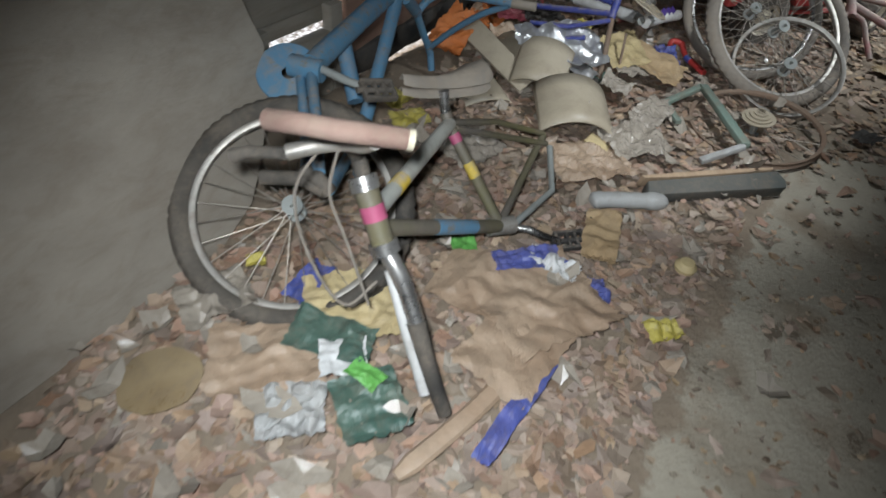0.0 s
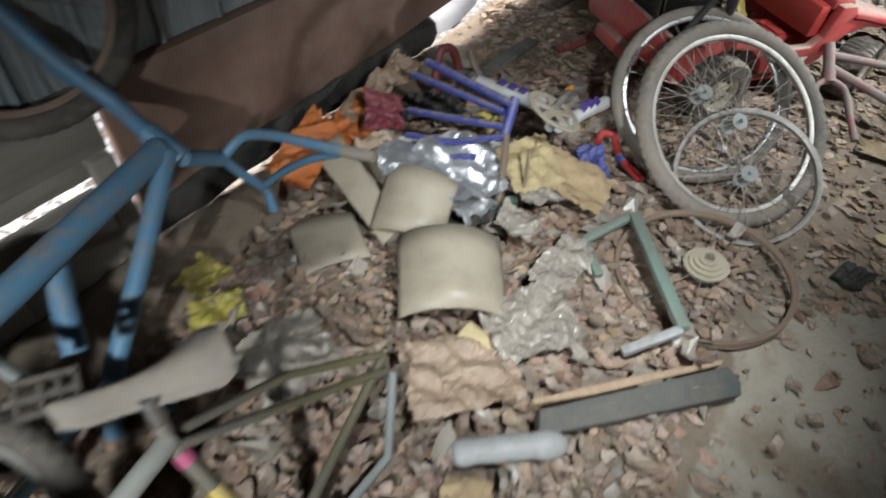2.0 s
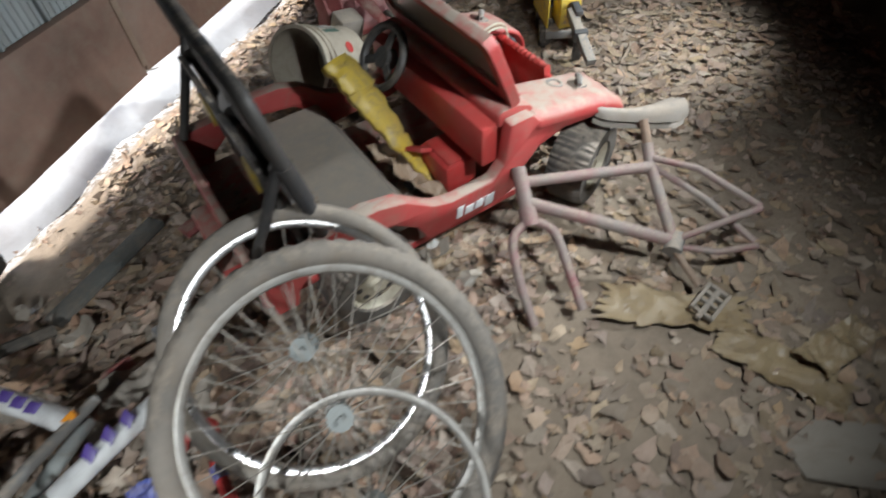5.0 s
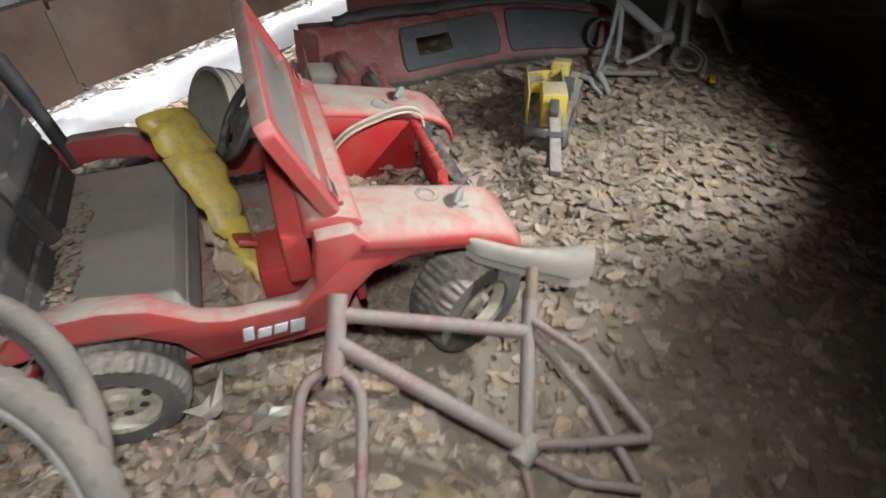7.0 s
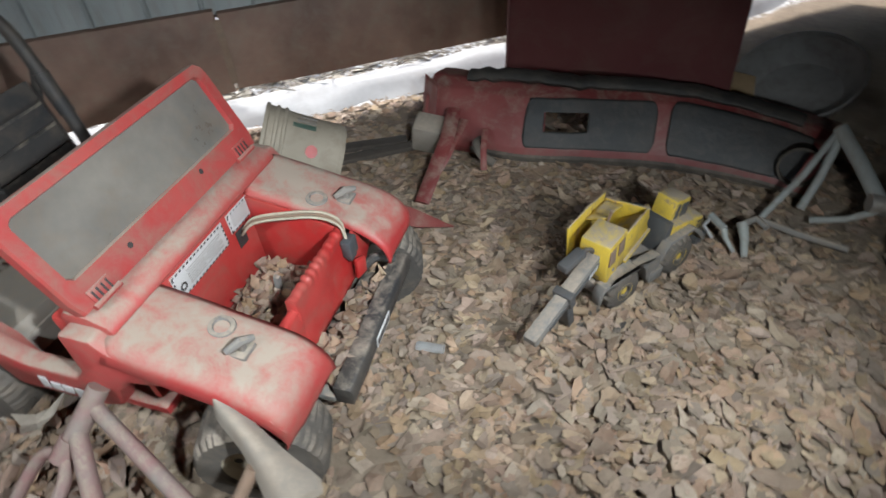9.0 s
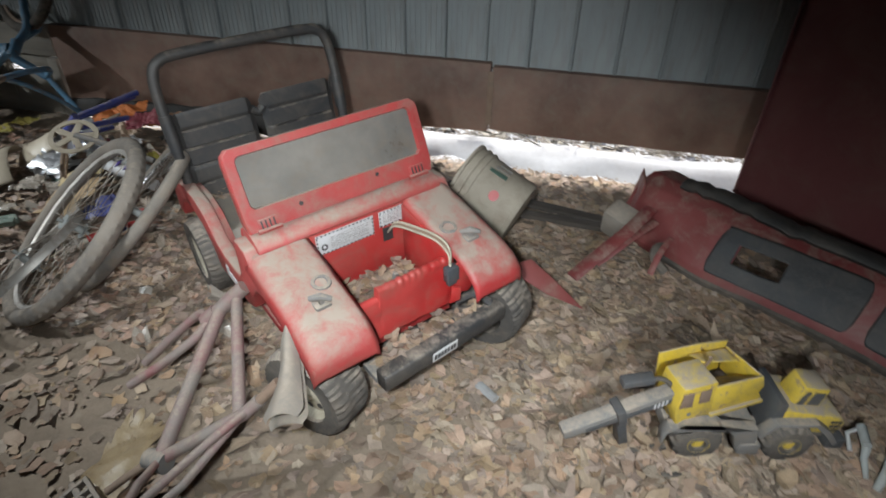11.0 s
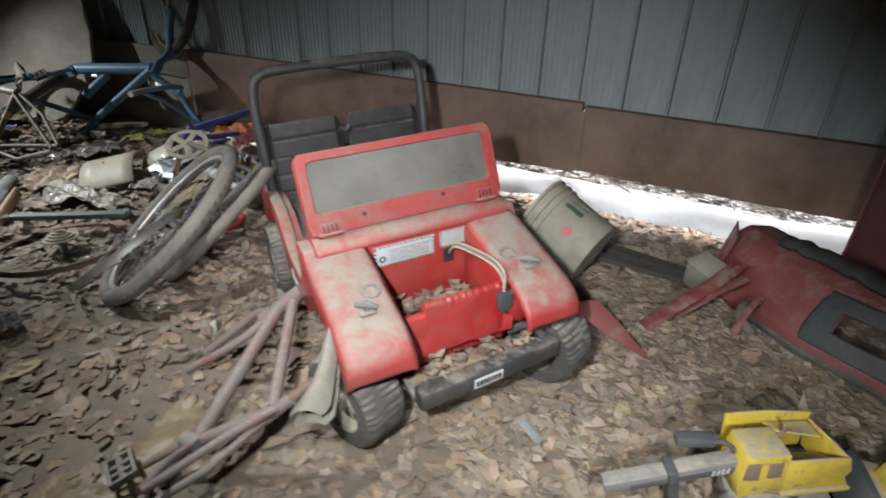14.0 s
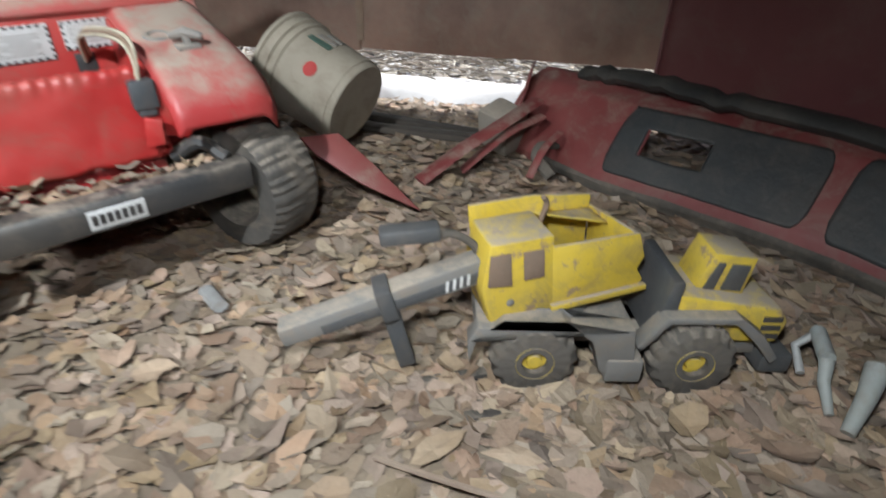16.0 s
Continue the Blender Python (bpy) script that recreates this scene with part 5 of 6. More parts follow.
# ---- toy crane lorry ----
def crane():
    t = thing("toy_crane", pose(2.884, 3.822, -0.022, 0, 0, 77), "muddy yellow and grey toy crane lorry", "toy")
    for x in (-0.113, 0.113):
        for y in (0.0, 0.125):
            s = Shape().turn([(0.018, -0.022), (0.050, -0.022), (0.061, -0.014), (0.063, 0.0), (0.061, 0.014), (0.050, 0.022), (0.018, 0.022)], 72, close=True)
            s.v = [cut(p, 0.055, 16, 0.006, 0.5) for p in s.v]
            w = part("wheel", s, M["wheeltyre"], t, m=facing((x, y, 0.060), (0, -1 if y == 0 else 1, 0)))
            part("wheel_hub", Shape().turn([(0.0, 0.019), (0.010, 0.019), (0.012, 0.012), (0.024, 0.012), (0.027, 0.023), (0.030, 0.012)], 24), M["yellow"], w, "yellow wheel hub")
    part("chassis", Shape().box((-0.195, 0.015, 0.070), (0.03, 0.125, 0.105), bev=0.006).box((-0.02, 0.03, 0.040), (0.06, 0.11, 0.085), bev=0.005), M["toygrey"], t)
    part("mudguard", Shape().slab([(-0.205, 0.055), (-0.195, 0.098), (-0.160, 0.128), (-0.078, 0.128), (-0.035, 0.095), (-0.020, 0.045), (0.025, 0.030), (0.030, 0.045), (0.020, 0.118), (-0.195, 0.118), (-0.208, 0.095)], 0.032, pose(0, 0.012, 0, 90, 0, 0), 0.003), M["toygrey"], t)
    part("fuel_box", Shape().box((-0.012, -0.024, 0.030), (0.040, 0.012, 0.068), bev=0.004), M["toygrey"], t)
    part("turntable", Shape().turn([(0, 0.10), (0.05, 0.10), (0.05, 0.122), (0, 0.122)], 24, pose(-0.075, 0.075, 0)), M["toygrey"], t)
    # the housing swung a little off the chassis and tipped back
    u = Matrix.Translation((-0.182, -0.006, 0.114)) @ pose(0, 0, 0, 0, -7, 14.5)
    cabin = part("cabin", Shape().slab([(0.004, 0.0), (0.100, 0.0), (0.100, 0.118), (0.012, 0.122), (-0.004, 0.060)], 0.082, pose(0, 0.082, 0, 90, 0, 0), 0.004), M["yellow"], t, "chipped yellow toy cabin with dusty roof", m=u)
    part("window", Shape().slab([(0.004, 0.062), (0.038, 0.056), (0.038, 0.106), (0.010, 0.108)], 0.003, pose(0, -0.0005, 0, 90, 0, 0), 0.0008), M["rust"], cabin, "mud-caked toy window")
    part("window", Shape().slab([(0.055, 0.060), (0.084, 0.060), (0.084, 0.102), (0.055, 0.104)], 0.003, pose(0, -0.0005, 0, 90, 0, 0), 0.0008), M["rust"], cabin, "mud-caked toy window")
    part("rivet", Shape().turn([(0, 0.003), (0.004, 0.002), (0.006, 0)], 12, facing((0.035, -0.0005, 0.028), (0, -1, 0))), M["toygrey"], cabin)
    hop = part("hopper_wall", Shape().slab([(0.096, 0.0), (0.222, 0.0), (0.236, 0.014), (0.226, 0.034), (0.236, 0.052), (0.226, 0.092), (0.096, 0.100)], 0.006, pose(0, 0.006, 0, 90, 0, 0), 0.002), M["yellow"], t, "yellow hopper side wall", m=u)
    part("ledge", Shape().box((0.092, -0.008, 0.0), (0.238, 0.002, 0.010), bev=0.002), M["yellow"], hop)
    part("hopper_wall", Shape().slab([(0.02, 0.0), (0.205, 0.0), (0.215, 0.10), (0.12, 0.118), (0.02, 0.122)], 0.006, pose(0, 0.128, 0, 90, 0, 0), 0.002), M["yellow"], t, "yellow hopper far wall", m=u)
    part("hopper_end", Shape().slab([(0.0, 0.0), (0.122, 0.0), (0.118, 0.085), (0.004, 0.090)], 0.006, pose(0.222, 0.002, 0, 90, 0, 96), 0.002), M["yellow"], t, m=u)
    for a, b, c, d in (((0.098, 0.006, 0.090), (0.226, 0.006, 0.080), (0.222, 0.070, 0.030), (0.102, 0.060, 0.060)), ((0.102, 0.066, 0.120), (0.222, 0.070, 0.075), (0.215, 0.120, 0.080), (0.102, 0.122, 0.090))):
        s = Shape().sheet(lambda p, q: tuple(Vector(a).lerp(Vector(b), p).lerp(Vector(d).lerp(Vector(c), p), q)), 6, 6)
        ob = part("hopper_flap", s, M["yellow"], t, "dusty sloping hopper flap", m=u)
        ob.modifiers.new("thickness", "SOLIDIFY").thickness = 0.003
    lever = part("lever", Shape().tube(curve([(0.100, 0.060, 0.10), (0.112, 0.055, 0.135), (0.105, 0.050, 0.15)]), 0.004, 6), M["rust"], t, m=u)
    b = u @ Matrix.Translation((0.01, 0.040, 0.072)) @ pose(0, 0, 0, 0, -9, -2)
    boom = part("boom", Shape().slab([(-0.285, -0.012), (0.02, -0.019), (0.02, 0.019), (-0.285, 0.016)], 0.036, pose(0, 0.018, 0, 90, 0, 0), 0.004), M["toygrey"], t, "grey toy crane boom caked with mud", m=b)
    part("boom_rail", Shape().box((-0.23, -0.0205, -0.011), (0.0, -0.0178, 0.003), bev=0.001), M["slate"], boom, "blue-black side rail")
    for k in range(4):
        part("stripe", Shape().slab([(0, 0), (0.004, 0), (0.009, 0.016), (0.005, 0.016)], 0.001, pose(-0.060 + 0.010 * k, -0.0206, -0.010, 90, 0, 0)), M["white"], boom, "worn white stripe")
    part("collar", Shape().box((-0.150, -0.026, -0.024), (-0.128, 0.026, 0.024), bev=0.003), M["slate"], boom)
    part("prop", Shape().box((-0.010, -0.016, -0.105), (0.014, 0.016, 0.0), pose(-0.140, 0.0, -0.010, 0, 2, 0), 0.003), M["slate"], boom, "dark folding prop")
    for y in (-0.05, 0.03):
        part("outrigger", Shape().box((-0.30, y, 0.018), (-0.17, y + 0.018, 0.034), pose(0, 0, 0, 0, -4, 10), 0.003), M["black"], t, "black outrigger lying on leaves")
    cy = part("cylinder", Shape().box((-0.135, 0.030, 0.118), (-0.055, 0.060, 0.140), pose(0, 0, 0, 0, 4, -6), 0.005), M["slate"], t, "blue-grey plastic cylinder over the boom", m=u)
    part("hose", Shape().tube(curve([(-0.068, 0.052, 0.120), (-0.030, 0.050, 0.125), (0.000, 0.046, 0.105), (0.012, 0.044, 0.075)]), 0.006, 8), M["tyredark"], cy)
    # tractor unit
    part("drawbar", Shape().box((0.03, 0.05, 0.06), (0.11, 0.10, 0.085), bev=0.004), M["toygrey"], t)
    fr = part("tractor_body", Shape().slab([(0.075, 0.085), (0.232, 0.085), (0.240, 0.120), (0.225, 0.142), (0.080, 0.162)], 0.125, pose(0, 0.128, 0, 90, 0, 0), 0.005), M["yellow"], t, "yellow toy tractor unit")
    part("tractor_back", Shape().slab([(0.045, 0.075), (0.078, 0.075), (0.082, 0.182), (0.066, 0.182)], 0.128, pose(0, 0.130, 0, 90, 0, 0), 0.003), M["slate"], t, "dark grey guard plate")
    part("tractor_base", Shape().box((0.06, 0.02, 0.05), (0.24, 0.115, 0.088), bev=0.005), M["toygrey"], t)
    part("tractor_bumper", Shape().box((0.215, -0.005, 0.035), (0.262, 0.13, 0.068), bev=0.006), M["slate"], t)
    part("tractor_mudguard", Shape().slab([(0.035, 0.085), (0.065, 0.128), (0.155, 0.130), (0.190, 0.098), (0.218, 0.065), (0.226, 0.075), (0.198, 0.112), (0.160, 0.140), (0.060, 0.138), (0.026, 0.090)], 0.030, pose(0, 0.010, 0, 90, 0, 0), 0.002), M["toygrey"], t)
    cb = part("tractor_cab", Shape().slab([(0.108, 0.150), (0.180, 0.145), (0.188, 0.205), (0.128, 0.212)], 0.066, pose(0, 0.098, 0, 90, 0, 0), 0.003), M["yellow"], t, "small yellow cab with dusty roof")
    part("cab_window", Shape().slab([(0.145, 0.156), (0.174, 0.154), (0.179, 0.195), (0.153, 0.197)], 0.003, pose(0, 0.0315, 0, 90, 0, 0), 0.0008), M["slate"], cb)
    part("cab_window", Shape().slab([(0.120, 0.157), (0.136, 0.156), (0.144, 0.198), (0.134, 0.199)], 0.003, pose(0, 0.0315, 0, 90, 0, 0), 0.0008), M["slate"], cb)
    for k in range(3):
        part("vent", Shape().box((0.203, 0.0012, 0.093 + 0.014 * k), (0.230, 0.0035, 0.101 + 0.014 * k)), M["ink"], fr)
    for k in range(2):
        part("exhaust", Shape().box((0.100 + 0.022 * k, 0.006, 0.150), (0.112 + 0.022 * k, 0.030, 0.164), pose(0, 0, 0, 0, 6, 0), 0.002), M["ink"], fr)


crane()


# ---- car bumper and red scraps by the wall ----
def bumper():
    t = thing("car_bumper", pose(0, 0, 0), "torn red car bumper cover lying against the wall", "bumper")
    line = curve([(1.86, 4.00, 0), (2.02, 4.06, 0), (2.25, 4.14, 0), (2.45, 4.265, 0), (2.70, 4.40, 0), (2.98, 4.48, 0), (3.12, 4.48, 0)], 6)
    prof = [(0.0, 0.0), (-0.014, 0.028), (-0.004, 0.060), (0.030, 0.110), (0.066, 0.160), (0.104, 0.205), (0.17, 0.225), (0.29, 0.20)]

    def strip(lo, hi, i0, i1, lift=0.0, n=8, soft=0.0, hole=None):
        """A band of the cover between two heights and two stations, its corners rounded by soft, with an opening left out."""
        s = Shape()
        nu = 6 * round(i1 - i0)

        def at(u, v):
            k = i0 + u * (i1 - i0)
            i = min(int(k), len(line) - 2)
            p = line[i].lerp(line[i + 1], k - i)
            d = (line[i + 1] - line[i]).normalized()
            side = Vector((-d.y, d.x, 0))
            a0, b0 = lo, hi
            if soft:
                e = max(0.0, abs(u - 0.5) * 2 - (1 - soft)) / soft
                a0, b0 = lo + (hi - lo) * 0.22 * e ** 3, hi - (hi - lo) * 0.22 * e ** 3
            f = (a0 + (b0 - a0) * v) * (len(prof) - 1)
            j = min(int(f), len(prof) - 2)
            a = prof[j][0] + (prof[j + 1][0] - prof[j][0]) * (f - j)
            h = prof[j][1] + (prof[j + 1][1] - prof[j][1]) * (f - j)
            taper = 1 - 0.35 * max(0.0, (k - 24) / 12)
            return tuple(p + side * (a - lift) + Vector((0, 0, h * taper + lift * 0.4 - 0.004 + 0.004 * noise.noise((k * 0.4, v * 2, 3)))))

        s.sheet(at, nu, n)
        if hole:
            keep = []
            for q, f in enumerate(s.f):
                k, h = i0 + (q % nu + 0.5) / nu * (i1 - i0), lo + (hi - lo) * (q // nu + 0.5) / n
                if not (hole[0] < k < hole[1] and hole[2] < h < hole[3]):
                    keep.append(f)
            s.f = keep
        return s

    N = len(line) - 1
    gap = (13.6, 17.5, 0.43, 0.60)
    for nm, s, mat, lab in (("cover", strip(0, 1, 0, N, n=40, hole=gap), "carred", ""), ("inset", strip(0.29, 0.72, 11.6, 22.4, 0.007, 24, 0.10, gap), "inset", "dark textured inset panel"), ("inset", strip(0.28, 0.74, 23.2, 33, 0.007, 16, 0.10), "inset", "dark textured inset panel")):
        ob = part(nm, s, M[mat], t, lab)
        ob.modifiers.new("thickness", "SOLIDIFY").thickness = 0.005
    part("lower_lip", strip(0.02, 0.19, 7, N, 0.014), M["tyredark"], t, "black rubber lower lip")
    fm = [Vector((1.93, 4.22, 0.225)), Vector((2.12, 4.29, 0.245)), Vector((2.32, 4.37, 0.240)), Vector((2.50, 4.48, 0.235)), Vector((2.75, 4.60, 0.21)), Vector((3.0, 4.66, 0.17))]
    part("foam_strip", Shape().tube([p + Vector((0, 0, 0.012 * noise.noise((k * 0.8, 4, 1)))) for k, p in enumerate(curve(fm, 6))], 0.040, 10, flat=0.55), M["tarp"], t, "crumpled black foam strip along the top")
    part("torn_corner", Shape().sheet(lambda u, v: (1.800 + 0.115 * u + 0.012 * noise.noise((u * 4, v * 4, 1)), 4.115 - 0.055 * u - 0.05 * v, 0.235 - 0.19 * v + 0.018 * noise.noise((u * 5, v, 8))), 14, 14), M["carred"], t, "dusty crumpled corner of red plastic").modifiers.new("thickness", "SOLIDIFY").thickness = 0.006
    for pts, w in (([(1.99, 4.05, 0.17), (2.06, 3.93, 0.13), (2.11, 3.81, 0.085), (2.15, 3.69, 0.02)], 0.026), ([(2.04, 4.05, 0.14), (2.07, 3.95, 0.11), (2.085, 3.88, 0.07), (2.075, 3.82, 0.012)], 0.018), ([(2.12, 4.07, 0.12), (2.16, 4.01, 0.09), (2.20, 3.96, 0.03)], 0.011)):
        part("torn_strut", Shape().tube(curve(pts), w, 8, flat=0.28), M["carred"], t, "torn red plastic strut")
    part("bracket", Shape().box((-0.055, -0.05, 0), (0.06, 0.05, 0.12), pose(1.90, 3.99, 0.02, 16, 10, 30), 0.014), M["vinyl"], t, "dusty grey foam bracket")
    part("hook", Shape().tube(curve([(2.10, 4.07, 0.075), (2.12, 4.02, 0.085), (2.16, 3.995, 0.065), (2.20, 4.02, 0.03)]), 0.016, 8, flat=0.6), M["tyredark"], t, "black curled rubber end")


bumper()
rs = Shape().slab([(0, 0), (0.05, -0.012), (0.16, -0.01), (0.30, 0.015), (0.16, 0.045), (0.06, 0.06)], 0.008, None, 0.002)
solo("red_scrap", rs, M["carred"], "pointed scrap of red plastic beside the toy car wheel", "plastic scrap", m=Matrix.Translation((2.235, 3.41, 0.17)) @ pose(0, 0, 0, 0, 32, 68) @ pose(0, 0, 0, 40, 0, 0))
solo("red_scrap", Shape().tube([(1.36, 2.86, 0.05), (1.44, 2.93, 0.055), (1.52, 3.0, 0.06)], 0.03, 8, flat=0.6), M["carred"], "long scrap of red plastic behind the toy car", "plastic scrap")

# plastic pail leaning on the car
lie = facing((1.905, 3.565, 0.150), (-0.60, -0.70, 0.37))
out_way = lie.to_3x3().inverted() @ Vector((0.86, -0.22, 0.46))
pail = thing("pail", lie @ pose(0, 0, 0, 0, 0, math.degrees(math.atan2(out_way.y, out_way.x)) - 12) @ Matrix.Diagonal((0.94, 0.94, 0.88, 1)), "dirty white plastic pail tipped over on leaves", "pail")
pb = Shape().turn([(0.0, 0.0), (0.118, 0.0), (0.124, 0.008), (0.134, 0.20), (0.136, 0.21), (0.142, 0.212), (0.142, 0.222), (0.137, 0.224), (0.137, 0.238), (0.144, 0.240), (0.144, 0.25), (0.138, 0.252), (0.139, 0.272), (0.146, 0.275), (0.146, 0.287), (0.132, 0.287), (0.128, 0.02), (0.0, 0.012)], 44)
part("bucket", pb, M["pail"], pail)
part("round_mark", Shape().turn([(0, 0), (0.021, 0), (0.021, 0.002), (0, 0.002)], 20), M["redclean"], pail, "red printed dot", m=pose(0, 0, 0, 0, 0, 12) @ facing((0.1305, 0, 0.115), (1, 0, -0.04)))
for k in range(3):
    part("print_bar", Shape().box((-0.003, -0.012 + 0.0, -0.04), (0.002, 0.006, 0.04 - 0.012 * k), bev=0.001), M["greenbag"] if k == 0 else M["toygrey"], pail, m=pose(0, 0, 0, 0, 0, 50 + 12 * k) @ pose(0.132, 0, 0.15))


# ---- sheets, wrappers and small clutter ----
def crumple(name, at, size, mat, label, category, spin=0.0, amp=0.02, seed=1, tilt=(0, 0), freq=14.0, ragged=0.12, lift=0.0, nu=30, nv=26, group=""):
    """A creased sheet with torn edges, lying where it fell."""
    w, h = size
    rng = random.Random(seed)
    folds = []
    for share in (0.34, 0.26, 0.18, 0.12, 0.10):
        a, f = rng.uniform(0, math.pi), 2.8 * freq ** 0.9 * rng.uniform(0.6, 1.0) * (0.34 / share) ** 0.8
        folds.append((f * math.cos(a), f * math.sin(a), rng.uniform(0, 2), share))

    def at_uv(u, v):
        e = 1 + ragged * noise.noise((3 * math.cos(6.28 * u) + seed, 3 * math.sin(6.28 * v) + seed, seed * 2.7))
        x, y = (u - 0.5) * w * e, (v - 0.5) * h * e
        q = Vector((x * freq + seed * 5, y * freq, seed * 3.1))
        wx, wy = x + 0.012 * noise.noise(q), y + 0.012 * noise.noise(q + Vector((4, 4, 0)))
        z = 0.0
        for cx, cy, phase, share in folds:
            z += share * abs((wx * cx + wy * cy + phase) % 2.0 - 1.0)
        z = amp * (1.5 * z * (0.55 + 0.6 * abs(noise.noise(q * 0.7))) + 0.12 * noise.noise(q * 5))
        return (x + 0.3 * amp * noise.noise(q + Vector((9, 0, 0))), y + 0.3 * amp * noise.noise(q + Vector((0, 9, 0))), z + 0.012)

    s = Shape().sheet(at_uv, nu, nv)
    ob = solo(name, s, M[mat], label, category, group, m=Matrix.Translation((at[0], at[1], at[2] + lift)) @ pose(0, 0, 0, tilt[0], tilt[1], spin), smooth=False)
    so = ob.modifiers.new("thickness", "SOLIDIFY")
    so.thickness = 0.0012
    return ob


def bent(name, m, w, h, bend, mat, label, category, group="", thick=0.006):
    """A stiff plate bent into part of a cylinder."""
    r = w / bend
    s = Shape().sheet(lambda u, v: (r * math.sin((u - 0.5) * bend), (v - 0.5) * h, r * (math.cos((u - 0.5) * bend) - 1)), 24, 4)
    ob = solo(name, s, M[mat], label, category, group, m=m)
    ob.modifiers.new("thickness", "SOLIDIFY").thickness = thick
    return ob


G = "bent beige plates"
bent("beige_plate", Matrix.Translation((1.0, 1.43, 0.125)) @ pose(0, 0, 0, 12, 6, 10), 0.34, 0.25, 1.9, "beige", "beige plastic plate bent into an arch on litter", "plastic plate", G)
bent("beige_plate", Matrix.Translation((0.862, 1.635, 0.15)) @ pose(0, 0, 0, 28, 4, -8), 0.24, 0.20, 1.7, "beige", "small arched beige plastic plate", "plastic plate", G)
solo("beige_board", Shape().slab([(0, 0), (0.42, 0.0), (0.41, 0.085), (0.0, 0.10)], 0.012, None, 0.003), M["beige"], "long flat beige plastic board", "plastic board", G, m=Matrix.Translation((0.515, 1.86, 0.10)) @ pose(0, 0, 0, 0, 8, -49) @ pose(0, 0, 0, 25, 0, 0))
bent("beige_plate", Matrix.Translation((0.63, 1.55, 0.045)) @ pose(0, 0, 0, 6, 0, 30), 0.20, 0.18, 0.7, "beige", "flat beige plastic plate half under litter", "plastic plate", G)
bent("beige_plate", Matrix.Translation((1.09, 1.24, 0.05)) @ pose(0, 0, 0, 10, 20, -30), 0.14, 0.05, 0.5, "buff", "curled strip of pale plastic", "plastic strip")
bent("beige_plate", Matrix.Translation((0.75, 1.80, 0.10)) @ pose(0, 0, 0, 15, 10, -45), 0.26, 0.15, 1.0, "beige", "curved beige plastic plate behind the others", "plastic plate", G)

crumple("foil_sheet", (0.925, 1.80, 0.10), (0.34, 0.24), "foil", "crumpled shiny silver foil blanket", "foil", 25, 0.075, 4, (14, 0), 6, nu=40, nv=30)
crumple("foil_sheet", (1.0, 1.72, 0.05), (0.16, 0.14), "foil", "torn corner of silver foil", "foil", 60, 0.05, 9, (8, 10), 8, nu=24, nv=20)
crumple("orange_cloth", (0.50, 1.88, 0.08), (0.16, 0.30), "orange", "rumpled orange cloth by the wall", "cloth", -20, 0.06, 6, (12, 8), 9, nu=26, nv=30)
crumple("orange_cloth", (0.62, 2.05, 0.08), (0.16, 0.26), "orange", "rumpled orange and tan cloth", "cloth", -30, 0.05, 16, (8, 0), 9)
crumple("crimson_wrapper", (0.70, 2.06, 0.13), (0.13, 0.18), "crimson", "crumpled crimson wrapper by the cloth", "wrapper", 15, 0.04, 7, (10, 12), 14)
crumple("tan_cloth", (0.66, 2.22, 0.10), (0.14, 0.42), "kraft", "tan cloth heaped along the wall", "cloth", -28, 0.06, 8, (10, 0), 10)
crumple("torn_card", (1.20, 1.91, 0.09), (0.17, 0.20), "buff", "torn piece of printed tan card", "card", 20, 0.03, 11, (14, -8), 11)
crumple("torn_card", (1.34, 1.89, 0.06), (0.24, 0.17), "card", "torn piece of plain tan card", "card", -25, 0.035, 12, (10, 12), 9)
crumple("clear_wrapper", (1.24, 1.82, 0.05), (0.16, 0.10), "film", "crinkled clear wrapper on card", "wrapper", 30, 0.03, 13, (0, 5), 20)
crumple("blue_bag", (1.42, 2.02, 0.03), (0.10, 0.15), "bluebag", "crumpled blue plastic bag", "plastic bag", 10, 0.05, 14, (12, 0), 18)
crumple("green_wrapper", (1.10, 1.77, 0.02), (0.14, 0.10), "greenbag", "dark green crumpled wrapper", "wrapper", 0, 0.03, 15, (0, 0), 18)
crumple("dark_bag", (0.98, 1.70, 0.02), (0.20, 0.16), "tarp", "crumpled black plastic bag", "plastic bag", 40, 0.05, 17, (0, 0), 15)
crumple("yellow_bag", (0.41, 1.27, 0.015), (0.13, 0.10), "lemon", "crumpled yellow plastic bag", "plastic bag", 30, 0.022, 18, (0, 0), 15)
crumple("yellow_bag", (0.34, 1.36, 0.02), (0.11, 0.11), "lemon", "half-buried scrap of yellow plastic", "plastic bag", 70, 0.04, 48, (0, 0), 18)
crumple("paper_sheet", (0.88, 0.50, 0.03), (0.30, 0.26), "kraft", "glossy brown wrapping paper with sharp folds", "paper", 35, 0.040, 19, (0, 0), 7, nu=44, nv=40)
crumple("paper_sheet", (0.72, 0.55, 0.02), (0.22, 0.22), "kraft", "brown wrapping paper crumpled flat", "paper", -20, 0.03, 20, (0, 0), 8)
crumple("paper_sheet", (0.82, 0.36, 0.02), (0.26, 0.20), "kraft", "creased brown paper beside the roll", "paper", 60, 0.03, 21, (0, 0), 8)
crumple("paper_sheet", (0.28, 0.22, 0.02), (0.26, 0.18), "kraft", "creased tan paper on litter", "paper", 10, 0.03, 22, (0, 0), 8)
crumple("paper_sheet", (0.10, 0.36, 0.02), (0.16, 0.14), "film", "shiny brown film under the wheel", "plastic film", 40, 0.035, 23, (0, 0), 13)
